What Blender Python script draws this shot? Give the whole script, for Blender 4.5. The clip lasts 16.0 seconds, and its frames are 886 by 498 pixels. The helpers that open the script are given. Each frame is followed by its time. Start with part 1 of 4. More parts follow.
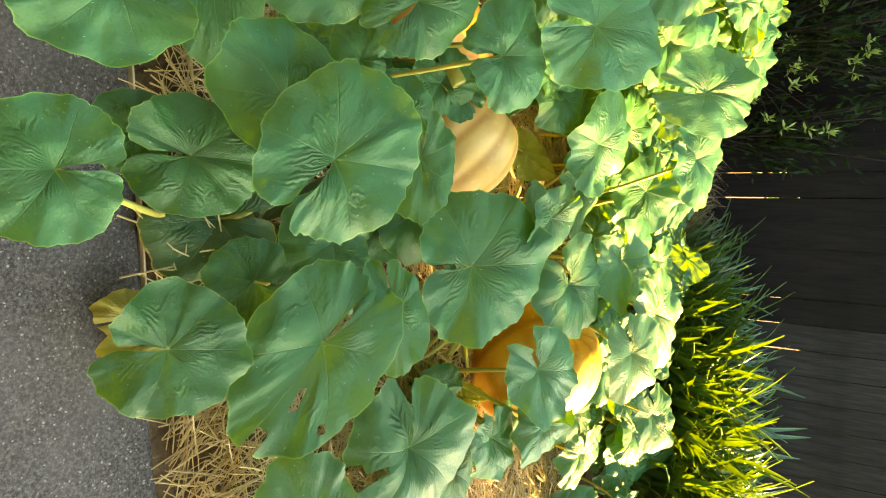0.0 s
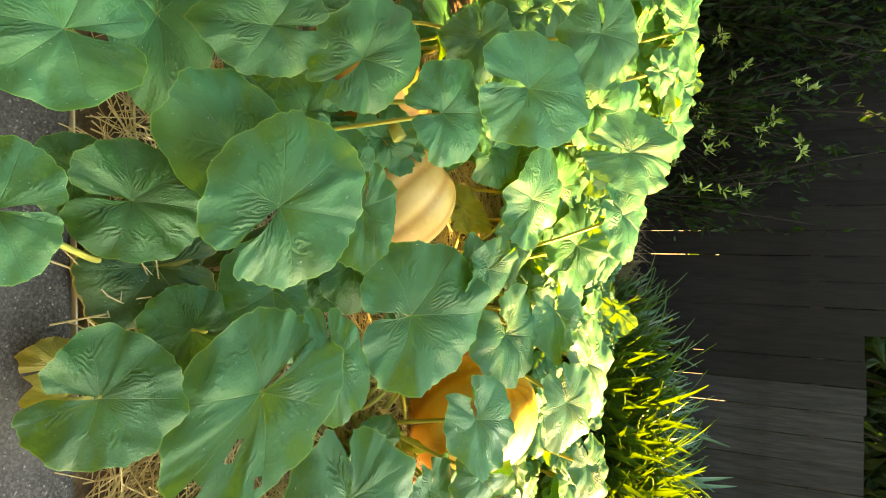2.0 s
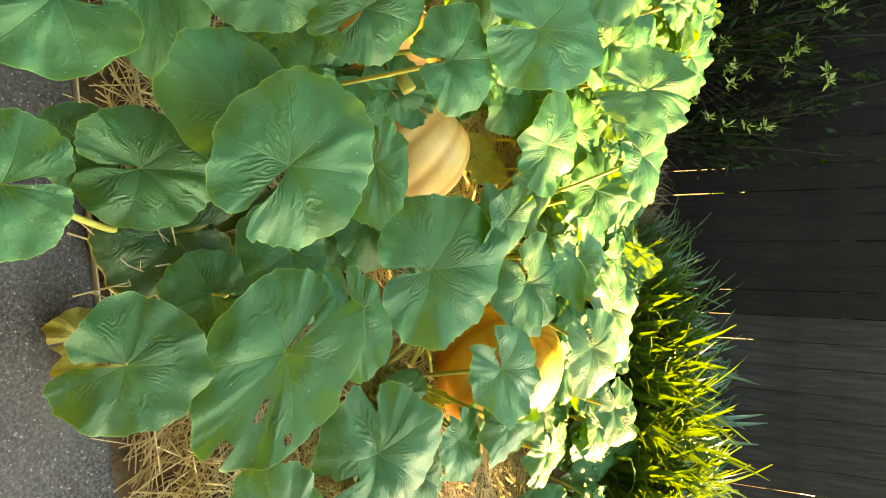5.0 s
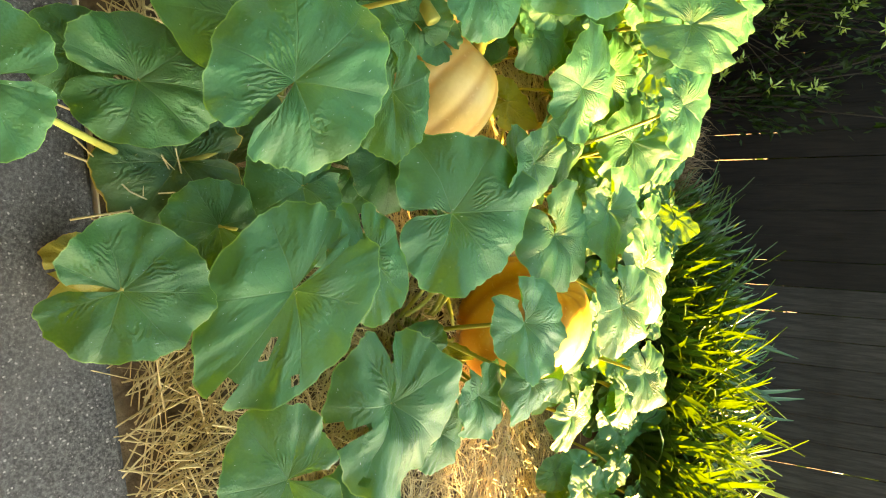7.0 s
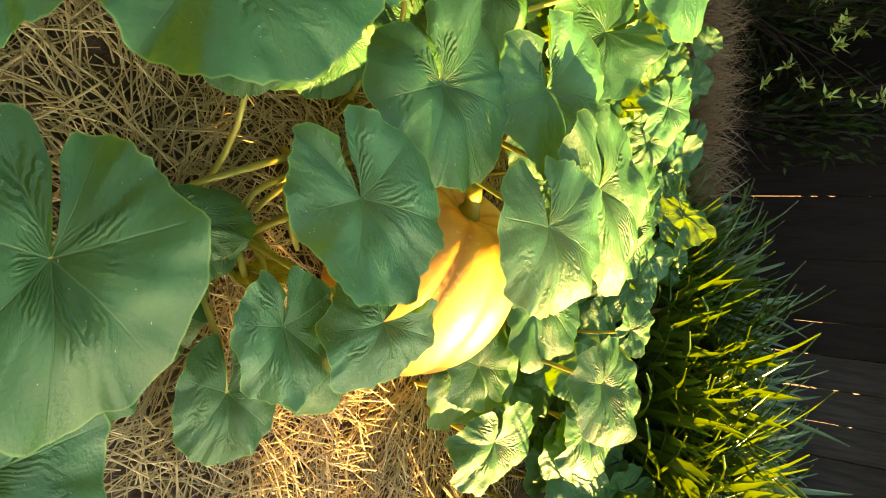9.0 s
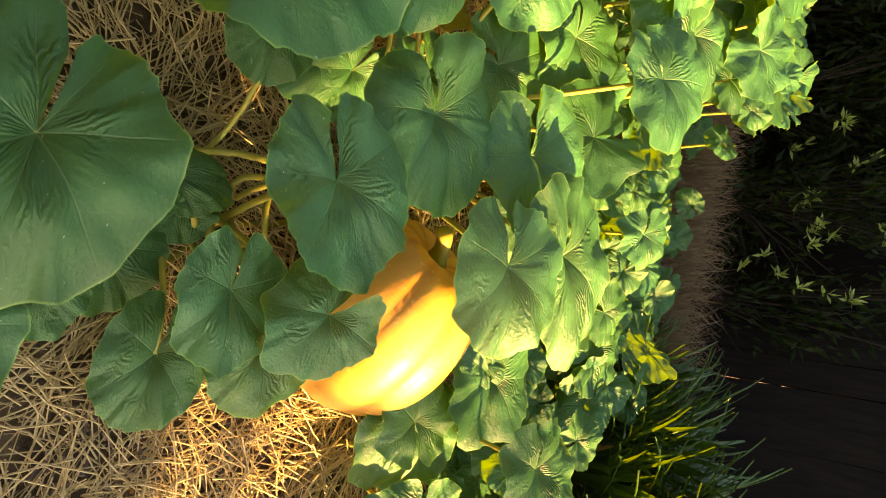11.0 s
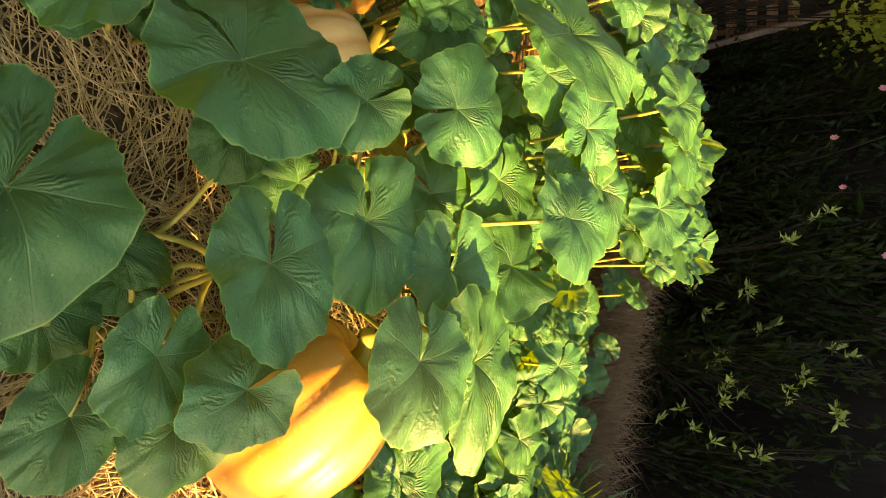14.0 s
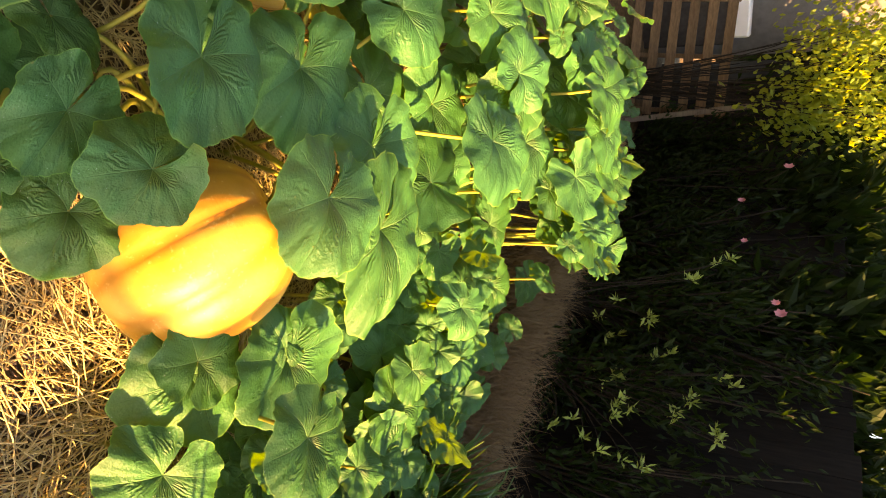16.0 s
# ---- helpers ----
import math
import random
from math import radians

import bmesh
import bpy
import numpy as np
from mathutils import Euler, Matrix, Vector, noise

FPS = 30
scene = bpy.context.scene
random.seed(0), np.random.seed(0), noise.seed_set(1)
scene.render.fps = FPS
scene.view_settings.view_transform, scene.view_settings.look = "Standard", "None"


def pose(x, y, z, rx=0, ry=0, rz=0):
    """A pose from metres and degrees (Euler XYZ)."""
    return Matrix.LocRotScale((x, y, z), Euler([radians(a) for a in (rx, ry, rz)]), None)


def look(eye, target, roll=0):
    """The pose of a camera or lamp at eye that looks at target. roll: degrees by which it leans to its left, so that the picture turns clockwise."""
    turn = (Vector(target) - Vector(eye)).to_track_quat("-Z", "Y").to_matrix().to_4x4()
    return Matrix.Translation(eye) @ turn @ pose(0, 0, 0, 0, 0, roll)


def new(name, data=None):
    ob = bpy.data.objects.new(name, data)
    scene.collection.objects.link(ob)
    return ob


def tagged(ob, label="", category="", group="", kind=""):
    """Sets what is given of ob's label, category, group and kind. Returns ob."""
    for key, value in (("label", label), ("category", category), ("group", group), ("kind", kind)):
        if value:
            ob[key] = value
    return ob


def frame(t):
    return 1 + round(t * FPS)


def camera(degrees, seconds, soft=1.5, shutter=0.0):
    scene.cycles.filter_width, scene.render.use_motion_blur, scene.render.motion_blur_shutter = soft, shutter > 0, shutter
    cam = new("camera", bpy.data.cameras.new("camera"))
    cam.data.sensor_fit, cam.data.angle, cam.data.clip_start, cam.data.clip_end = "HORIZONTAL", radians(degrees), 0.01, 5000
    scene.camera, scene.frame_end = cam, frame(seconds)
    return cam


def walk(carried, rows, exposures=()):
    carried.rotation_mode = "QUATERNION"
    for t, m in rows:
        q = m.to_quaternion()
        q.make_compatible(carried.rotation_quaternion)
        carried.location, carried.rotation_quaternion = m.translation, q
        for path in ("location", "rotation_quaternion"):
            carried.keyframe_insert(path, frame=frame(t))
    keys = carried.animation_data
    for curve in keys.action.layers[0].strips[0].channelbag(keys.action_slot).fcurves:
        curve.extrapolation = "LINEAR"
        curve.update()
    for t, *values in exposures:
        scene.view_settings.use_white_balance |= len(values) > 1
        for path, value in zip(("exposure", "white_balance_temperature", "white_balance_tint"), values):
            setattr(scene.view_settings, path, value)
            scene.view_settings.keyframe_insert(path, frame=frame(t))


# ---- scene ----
cam = camera(67.8, 16.0, soft=1.1)
STOPS = ((0, 4.66, 9000, -3), (6.5, 4.70, 9000, -3), (7.5, 4.55, 9000, -3), (8.5, 4.24, 9000, 3), (9.5, 3.80, 9000, 10), (12, 3.52, 9400, 18), (14, 3.55, 9400, 18), (16, 3.48, 9400, 18))
PATH = [
    (0, (0.031, -0.006, 1.309), (0.085, 1.689, 0.249), 93.5),
    (0.5, (0.044, -0.011, 1.316), (-0.026, 1.695, 0.274), 90.0),
    (1, (0.046, -0.018, 1.315), (-0.141, 1.656, 0.237), 88.8),
    (1.5, (0.051, -0.037, 1.315), (-0.058, 1.699, 0.328), 90.6),
    (2, (0.053, -0.045, 1.315), (-0.075, 1.74, 0.423), 90.8),
    (2.5, (0.046, -0.02, 1.316), (0.038, 1.73, 0.347), 92.1),
    (3, (0.045, -0.014, 1.316), (0.032, 1.72, 0.319), 91.5),
    (3.5, (0.046, -0.017, 1.316), (0.059, 1.732, 0.346), 91.8),
    (4, (0.046, -0.019, 1.316), (0.052, 1.725, 0.337), 89.9),
    (6.3, (0.071, -0.024, 1.326), (0.068, 1.762, 0.426), 90.3),
    (6.5, (0.047, -0.021, 1.316), (-0.03, 1.758, 0.405), 90.0),
    (7, (0.141, 0.079, 1.297), (0.233, 1.788, 0.262), 92.5),
    (7.5, (0.332, 0.272, 1.314), (0.414, 1.996, 0.305), 90.5),
    (8, (0.379, 0.51, 1.313), (0.513, 2.202, 0.256), 95.6),
    (8.5, (0.487, 0.776, 1.341), (0.556, 2.465, 0.273), 98.0),
    (9, (0.645, 1.052, 1.295), (0.436, 2.663, 0.129), 93.5),
    (9.5, (0.716, 1.104, 1.327), (0.421, 2.749, 0.228), 91.9),
    (9.7, (0.744, 1.086, 1.343), (0.375, 2.741, 0.283), 92.1),
    (11.8, (1.08, 1.178, 1.473), (0.253, 2.516, 0.238), 94.7),
    (12, (1.106, 1.154, 1.513), (0.249, 2.468, 0.272), 94.7),
    (12.5, (1.091, 1.141, 1.529), (-0.001, 2.326, 0.344), 90.5),
    (13, (1.091, 1.165, 1.506), (0.044, 2.415, 0.349), 92.5),
    (13.5, (1.119, 1.175, 1.516), (0.098, 2.459, 0.372), 90.7),
    (14, (1.11, 1.15, 1.529), (-0.047, 2.4, 0.481), 89.7),
    (14.5, (1.127, 1.22, 1.556), (-0.108, 2.429, 0.549), 88.8),
    (15, (1.145, 1.396, 1.524), (-0.179, 2.495, 0.504), 90.3),
    (15.2, (1.24, 1.461, 1.559), (-0.029, 2.71, 0.648), 95.1),
    (15.5, (1.356, 1.456, 1.581), (0.08, 2.723, 0.705), 100.0),
    (15.8, (1.481, 1.492, 1.632), (0.167, 2.72, 0.758), 96.2),
    (16, (1.505, 1.525, 1.622), (0.112, 2.666, 0.751), 95.1),
]
walk(cam, [(t, look(eye, target, roll)) for t, eye, target, roll in PATH], exposures=[(t, stops, kelvin, tint) for t, stops, kelvin, tint in STOPS])

# ---- light ----
SUN_AZ, SUN_EL = 58.0, 27.0      # clockwise from +y, and above the horizon
sun_way = Vector((math.sin(radians(SUN_AZ)) * math.cos(radians(SUN_EL)), math.cos(radians(SUN_AZ)) * math.cos(radians(SUN_EL)), math.sin(radians(SUN_EL))))
world = bpy.data.worlds.new("sky")
scene.world = world
world.use_nodes = True
wn = world.node_tree
sky = wn.nodes.new("ShaderNodeTexSky")
sky.sky_type, sky.sun_disc = "NISHITA", False
sky.sun_elevation, sky.sun_rotation = radians(SUN_EL), radians(SUN_AZ)
wn.links.new(sky.outputs[0], wn.nodes["Background"].inputs[0])
wn.nodes["Background"].inputs[1].default_value = 0.065
sun = new("sun", bpy.data.lights.new("sun", "SUN"))
sun.data.energy, sun.data.angle, sun.data.color = 4.1, radians(0.5), (1.0, 0.64, 0.27)
sun.matrix_world = look(sun_way * 20, (0, 0, 0))


# ---- materials ----
def mat(name, build, rough=0.6, spec=0.3):
    m = bpy.data.materials.new(name)
    m.use_nodes = True
    nt = m.node_tree
    b = nt.nodes["Principled BSDF"]
    b.inputs["Roughness"].default_value = rough
    b.inputs["Specular IOR Level"].default_value = spec
    build(nt, b)
    return m


def nd(nt, kind, **inputs):
    n = nt.nodes.new("ShaderNode" + kind)
    for key, value in inputs.items():
        k = key.replace("_", " ") if not key[-1].isdigit() else int(key[1:])
        if isinstance(value, bpy.types.NodeSocket):
            nt.links.new(value, n.inputs[k])
        else:
            n.inputs[k].default_value = value
    return n


def mth(nt, op, a, b=0.0, c=0.0):
    n = nd(nt, "Math", i0=a, i1=b, i2=c)
    n.operation = op
    return n.outputs[0]


def smooth(nt, x, lo, hi, a=0.0, b=1.0):
    n = nd(nt, "MapRange", i0=x, i1=lo, i2=hi, i3=a, i4=b)
    n.interpolation_type = "SMOOTHSTEP"
    return n.outputs[0]


def blend(nt, f, a, b, how="MIX"):
    n = nt.nodes.new("ShaderNodeMix")
    n.data_type, n.blend_type = "RGBA", how
    for i, v in ((0, f), (6, a), (7, b)):
        if isinstance(v, bpy.types.NodeSocket):
            nt.links.new(v, n.inputs[i])
        else:
            n.inputs[i].default_value = v if i == 0 else (*v, 1) if len(v) == 3 else v
    return n.outputs[2]


def noise_of(nt, scale, detail=4.0, where="Object", rough=0.55):
    co = nt.nodes.new("ShaderNodeTexCoord").outputs[where]
    n = nd(nt, "TexNoise", Vector=co, Scale=scale, Detail=detail, Roughness=rough)
    return n.outputs[0]


def world_noise(nt, scale, detail=4.0):
    co = nt.nodes.new("ShaderNodeNewGeometry").outputs["Position"]
    return nd(nt, "TexNoise", Vector=co, Scale=scale, Detail=detail).outputs[0]


def bump(nt, b, height, strength, distance):
    n = nd(nt, "Bump", Strength=strength, Distance=distance, Height=height)
    nt.links.new(n.outputs[0], b.inputs["Normal"])
    return n.outputs[0]


def thin(nt, b, colour, share, normal=None):
    """Lets light pass through a thin leaf."""
    tr = nt.nodes.new("ShaderNodeBsdfTranslucent")
    if isinstance(colour, bpy.types.NodeSocket):
        nt.links.new(colour, tr.inputs[0])
    else:
        tr.inputs[0].default_value = (*colour, 1)
    if normal:
        nt.links.new(normal, tr.inputs["Normal"])
    mix = nd(nt, "MixShader", i0=share, i1=b.outputs[0], i2=tr.outputs[0])
    nt.links.new(mix.outputs[0], nt.nodes["Material Output"].inputs[0])


def pumpkin_leaf_material(name, green, pale, glow, rim):
    def build(nt, b):
        uv = nt.nodes.new("ShaderNodeUVMap").outputs[0]
        sep = nd(nt, "SeparateXYZ", Vector=uv)
        u, r = sep.outputs[0], sep.outputs[1]
        rnd = nt.nodes.new("ShaderNodeObjectInfo").outputs["Random"]
        co = nt.nodes.new("ShaderNodeTexCoord").outputs["Object"]
        seg = mth(nt, "ADD", mth(nt, "MULTIPLY", u, 9.0), 0.5)
        d = mth(nt, "PINGPONG", seg, 0.5)       # 0 on a main vein, 0.5 between two
        wob = mth(nt, "MULTIPLY", noise_of(nt, 3.5, 3.0), 1.6)
        arc = mth(nt, "MULTIPLY", d, mth(nt, "MULTIPLY", r, 1.0))
        main = smooth(nt, arc, 0.002, 0.012, 1.0, 0.0)
        side = mth(nt, "PINGPONG", mth(nt, "ADD", mth(nt, "SUBTRACT", mth(nt, "MULTIPLY", r, 5.0), mth(nt, "MULTIPLY", d, 5.0)), wob), 0.5)
        second = smooth(nt, side, 0.015, 0.07, 0.5, 0.0)
        veins = mth(nt, "MULTIPLY", mth(nt, "MAXIMUM", main, second), smooth(nt, r, 1.0, 0.45))
        # the blade puckers between the side veins, most of all near the stalk
        pucker = mth(nt, "PINGPONG", mth(nt, "ADD", mth(nt, "SUBTRACT", mth(nt, "MULTIPLY", r, 5.5), mth(nt, "MULTIPLY", d, 6.5)), mth(nt, "MULTIPLY", noise_of(nt, 4.5, 4.0), 3.4)), 0.5)
        patch = nd(nt, "TexNoise", Vector=nd(nt, "VectorMath", i0=co, i1=nd(nt, "CombineXYZ", Z=mth(nt, "MULTIPLY", rnd, 40.0)).outputs[0]).outputs[0], Scale=2.2, Detail=2.0).outputs[0]
        pucker = mth(nt, "MULTIPLY", mth(nt, "MULTIPLY", pucker, smooth(nt, patch, 0.46, 0.66)), mth(nt, "MULTIPLY", smooth(nt, r, 0.04, 0.2), smooth(nt, r, 0.95, 0.5)))
        big, fine = noise_of(nt, 1.6, 3.0), noise_of(nt, 30.0, 5.0)
        col = blend(nt, smooth(nt, big, 0.3, 0.75), green, tuple(c * 1.4 for c in green))
        col = blend(nt, mth(nt, "MULTIPLY", smooth(nt, fine, 0.42, 0.8), 0.16), col, pale)
        col = blend(nt, mth(nt, "MULTIPLY", mth(nt, "MAXIMUM", mth(nt, "MULTIPLY", veins, 0.34), mth(nt, "MULTIPLY", main, smooth(nt, r, 1.0, 0.3, 0.0, 0.75))), 1.0), col, pale)
        col = blend(nt, mth(nt, "MULTIPLY", smooth(nt, r, 0.978, 0.996), 0.8), col, rim)
        dots = nd(nt, "TexVoronoi", Vector=co, Scale=11.0)
        cell = nd(nt, "SeparateXYZ", Vector=dots.outputs["Color"])
        dust = mth(nt, "MULTIPLY", smooth(nt, dots.outputs["Distance"], 0.035, 0.06, 1.0, 0.0), smooth(nt, cell.outputs[0], 0.4, 0.45))
        scratch = nd(nt, "TexVoronoi", Vector=nd(nt, "Mapping", Vector=co, Rotation=(0.0, 0.0, 0.9), Scale=(2.0, 9.0, 4.0)).outputs[0], Scale=2.6)
        dust = mth(nt, "MAXIMUM", dust, mth(nt, "MULTIPLY", smooth(nt, scratch.outputs["Distance"], 0.05, 0.085, 1.0, 0.0), smooth(nt, nd(nt, "SeparateXYZ", Vector=scratch.outputs["Color"]).outputs[1], 0.6, 0.63)))
        col = blend(nt, mth(nt, "MULTIPLY", dust, 0.75), col, (0.55, 0.58, 0.46))
        spots = smooth(nt, noise_of(nt, 9.0, 2.0), 0.74, 0.78, 0.0, 0.5)
        col = blend(nt, spots, col, (0.22, 0.16, 0.05))
        hue = nd(nt, "HueSaturation", Color=col, Hue=mth(nt, "ADD", mth(nt, "MULTIPLY", rnd, 0.03), 0.485), Value=mth(nt, "ADD", mth(nt, "MULTIPLY", rnd, 0.36), 0.82)).outputs[0]
        nt.links.new(hue, b.inputs["Base Color"])
        nt.links.new(mth(nt, "ADD", mth(nt, "MULTIPLY", fine, 0.25), 0.40), b.inputs["Roughness"])
        cells = nd(nt, "TexVoronoi", Vector=co, Scale=24.0)
        cells.feature = "SMOOTH_F1"
        net = smooth(nt, cells.outputs["Distance"], 0.0, 0.6, 1.0, 0.0)
        quilt = mth(nt, "ADD", mth(nt, "MULTIPLY", net, 0.12), mth(nt, "MULTIPLY", fine, 0.25))
        quilt = mth(nt, "SUBTRACT", quilt, mth(nt, "ADD", mth(nt, "MULTIPLY", main, smooth(nt, r, 1.0, 0.4, 0.0, 0.5)), mth(nt, "MULTIPLY", veins, 0.12)))
        quilt = mth(nt, "ADD", quilt, mth(nt, "MULTIPLY", pucker, 1.9))
        nrm = bump(nt, b, quilt, 0.6, 0.008)
        thin(nt, b, blend(nt, mth(nt, "MULTIPLY", veins, 0.35), glow, tuple(c * 0.5 for c in glow)), 0.19, nrm)
    return mat(name, build, 0.45, 0.34)


def plain_thin(name, a, c, glow, share, scale=5.0, rough=0.5, spec=0.3):
    def build(nt, b):
        rnd = nt.nodes.new("ShaderNodeObjectInfo").outputs["Random"]
        isl = nt.nodes.new("ShaderNodeNewGeometry").outputs["Random Per Island"]
        col = blend(nt, world_noise(nt, scale, 3.0), a, c)
        k = mth(nt, "ADD", mth(nt, "MULTIPLY", mth(nt, "ADD", rnd, isl), 0.4), 0.6)
        hue = nd(nt, "HueSaturation", Color=col, Value=k).outputs[0]
        nt.links.new(hue, b.inputs["Base Color"])
        thin(nt, b, glow, share)
    return mat(name, build, rough, spec)


def grained(name, a, c, scale, rough=0.8, spec=0.2, depth=0.004, strength=0.5, stretch=(1, 1, 1), where="Object"):
    def build(nt, b):
        co = nt.nodes.new("ShaderNodeTexCoord").outputs[where]
        st = nd(nt, "Mapping", Vector=co, Scale=stretch).outputs[0]
        n1 = nd(nt, "TexNoise", Vector=st, Scale=scale, Detail=6.0, Roughness=0.65).outputs[0]
        n2 = nd(nt, "TexNoise", Vector=st, Scale=scale * 0.13, Detail=3.0).outputs[0]
        rnd = nt.nodes.new("ShaderNodeObjectInfo").outputs["Random"]
        isl = nt.nodes.new("ShaderNodeNewGeometry").outputs["Random Per Island"]
        f = smooth(nt, mth(nt, "ADD", mth(nt, "MULTIPLY", n1, 0.6), mth(nt, "MULTIPLY", n2, 0.4)), 0.3, 0.72)
        col = blend(nt, f, a, c)
        k = mth(nt, "ADD", mth(nt, "MULTIPLY", mth(nt, "ADD", rnd, isl), 0.35), 0.65)
        nt.links.new(nd(nt, "HueSaturation", Color=col, Value=k).outputs[0], b.inputs["Base Color"])
        bump(nt, b, n1, strength, depth)
    return mat(name, build, rough, spec)


LEAF = pumpkin_leaf_material("pumpkin_leaf", (0.019, 0.086, 0.023), (0.10, 0.21, 0.075), (0.29, 0.50, 0.018), (0.14, 0.27, 0.05))
LEAF_OLD = pumpkin_leaf_material("ageing_leaf", (0.014, 0.05, 0.010), (0.12, 0.16, 0.05), (0.30, 0.30, 0.03), (0.42, 0.25, 0.03))
LEAF_YELLOW = pumpkin_leaf_material("yellow_leaf", (0.17, 0.17, 0.02), (0.35, 0.33, 0.08), (0.5, 0.45, 0.04), (0.40, 0.22, 0.03))
STALK = grained("stalk", (0.22, 0.24, 0.04), (0.36, 0.29, 0.055), 30.0, 0.55, 0.3, 0.002)
STRAP = plain_thin("strap_leaf", (0.020, 0.066, 0.010), (0.040, 0.105, 0.016), (0.16, 0.25, 0.012), 0.18, 3.0, 0.33, 0.6)
STRAP_DRY = plain_thin("dry_strap", (0.35, 0.25, 0.12), (0.5, 0.4, 0.22), (0.4, 0.3, 0.1), 0.2, 5.0, 0.7)
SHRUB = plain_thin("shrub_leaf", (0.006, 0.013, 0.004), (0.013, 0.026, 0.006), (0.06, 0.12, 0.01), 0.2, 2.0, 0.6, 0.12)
# sun flecks on the shoots put into a pale leaf colour
SPRIG_SUNLIT = plain_thin("sprig_leaf_sunlit", (0.17, 0.26, 0.05), (0.34, 0.43, 0.12), (0.4, 0.5, 0.05), 0.3, 9.0, 0.35, 0.6)
TREE = plain_thin("tree_leaf", (0.07, 0.13, 0.02), (0.13, 0.19, 0.03), (0.45, 0.5, 0.04), 0.5, 2.0, 0.45)
PINK = plain_thin("petal", (0.6, 0.2, 0.25), (0.7, 0.35, 0.38), (0.6, 0.25, 0.3), 0.3, 9.0)
STRAW = plain_thin("straw", (0.38, 0.28, 0.12), (0.60, 0.48, 0.24), (0.45, 0.32, 0.12), 0.15, 6.0, 0.6, 0.3)
DRY = plain_thin("dry_grass", (0.15, 0.095, 0.045), (0.34, 0.23, 0.12), (0.2, 0.13, 0.05), 0.2, 6.0, 0.8)
TWIG = grained("twig", (0.012, 0.009, 0.006), (0.035, 0.026, 0.018), 40.0, 0.85)
CHIP = grained("wood_chip", (0.13, 0.09, 0.07), (0.28, 0.21, 0.16), 60.0, 0.9)
SOIL = grained("soil", (0.045, 0.030, 0.018), (0.16, 0.11, 0.06), 22.0, 0.95, 0.1, 0.02, 0.9)
# one timber in two tones: fall of light along the fence put into colour
PALING_SHADED = grained("weathered_paling_shaded", (0.004, 0.0034, 0.0027), (0.015, 0.012, 0.010), 14.0, 0.85, 0.15, 0.003, 0.6, (4, 4, 0.35))
PALING_LIT = grained("weathered_paling_lit", (0.010, 0.009, 0.008), (0.036, 0.033, 0.030), 14.0, 0.85, 0.15, 0.003, 0.6, (4, 4, 0.35))
PALLET = grained("pallet_wood", (0.09, 0.055, 0.03), (0.20, 0.13, 0.07), 14.0, 0.8, 0.2, 0.003, 0.5, (1, 5, 5))
RENDER_WALL = grained("wall_render", (0.16, 0.155, 0.15), (0.24, 0.23, 0.225), 10.0, 0.9)
# kept dark so that the unseen south wall bounces little light
BLOCK_WALL = grained("dark_block_wall", (0.04, 0.038, 0.036), (0.07, 0.066, 0.062), 10.0, 0.8)
WHITE = grained("white_paint", (0.70, 0.71, 0.72), (0.82, 0.82, 0.82), 6.0, 0.45, 0.4, 0.001, 0.2)
DARK_METAL = grained("dark_metal", (0.02, 0.02, 0.022), (0.05, 0.05, 0.05), 20.0, 0.5, 0.5)
EDGING = grained("pale_edging", (0.45, 0.38, 0.26), (0.62, 0.54, 0.40), 25.0, 0.8)
TIMBER = grained("old_timber", (0.12, 0.09, 0.065), (0.22, 0.17, 0.12), 14.0, 0.85, 0.2, 0.003, 0.6, (0.4, 5, 5))


def asphalt(nt, b):
    co = nt.nodes.new("ShaderNodeTexCoord").outputs["Object"]
    warp = nd(nt, "TexNoise", Vector=co, Scale=60.0, Detail=2.0)
    v = nd(nt, "TexVoronoi", Vector=blend(nt, 0.012, co, warp.outputs["Color"]), Scale=150.0, Randomness=1.0)
    parts = nd(nt, "SeparateXYZ", Vector=v.outputs["Color"])
    near = smooth(nt, mth(nt, "ADD", v.outputs["Distance"], mth(nt, "MULTIPLY", parts.outputs[1], 0.35)), 0.32, 0.52, 1.0, 0.0)
    stone = mth(nt, "MULTIPLY", near, smooth(nt, parts.outputs[0], 0.55, 1.0))
    n1 = nd(nt, "TexNoise", Vector=co, Scale=140.0, Detail=6.0, Roughness=0.75).outputs[0]
    n2 = nd(nt, "TexNoise", Vector=co, Scale=4.0, Detail=5.0).outputs[0]
    n3 = nd(nt, "TexNoise", Vector=co, Scale=420.0, Detail=3.0).outputs[0]
    col = blend(nt, smooth(nt, n1, 0.38, 0.68), (0.014, 0.014, 0.014), (0.088, 0.086, 0.086))
    col = blend(nt, mth(nt, "MULTIPLY", smooth(nt, n2, 0.35, 0.7), 0.4), col, (0.10, 0.098, 0.097))
    col = blend(nt, smooth(nt, n3, 0.60, 0.72, 0.0, 0.5), col, (0.16, 0.155, 0.15))
    col = blend(nt, mth(nt, "MULTIPLY", stone, 0.75), col, (0.26, 0.25, 0.24))
    nt.links.new(col, b.inputs["Base Color"])
    bump(nt, b, mth(nt, "ADD", n1, stone), 0.7, 0.004)


ASPHALT = mat("aggregate", asphalt, 0.8, 0.3)


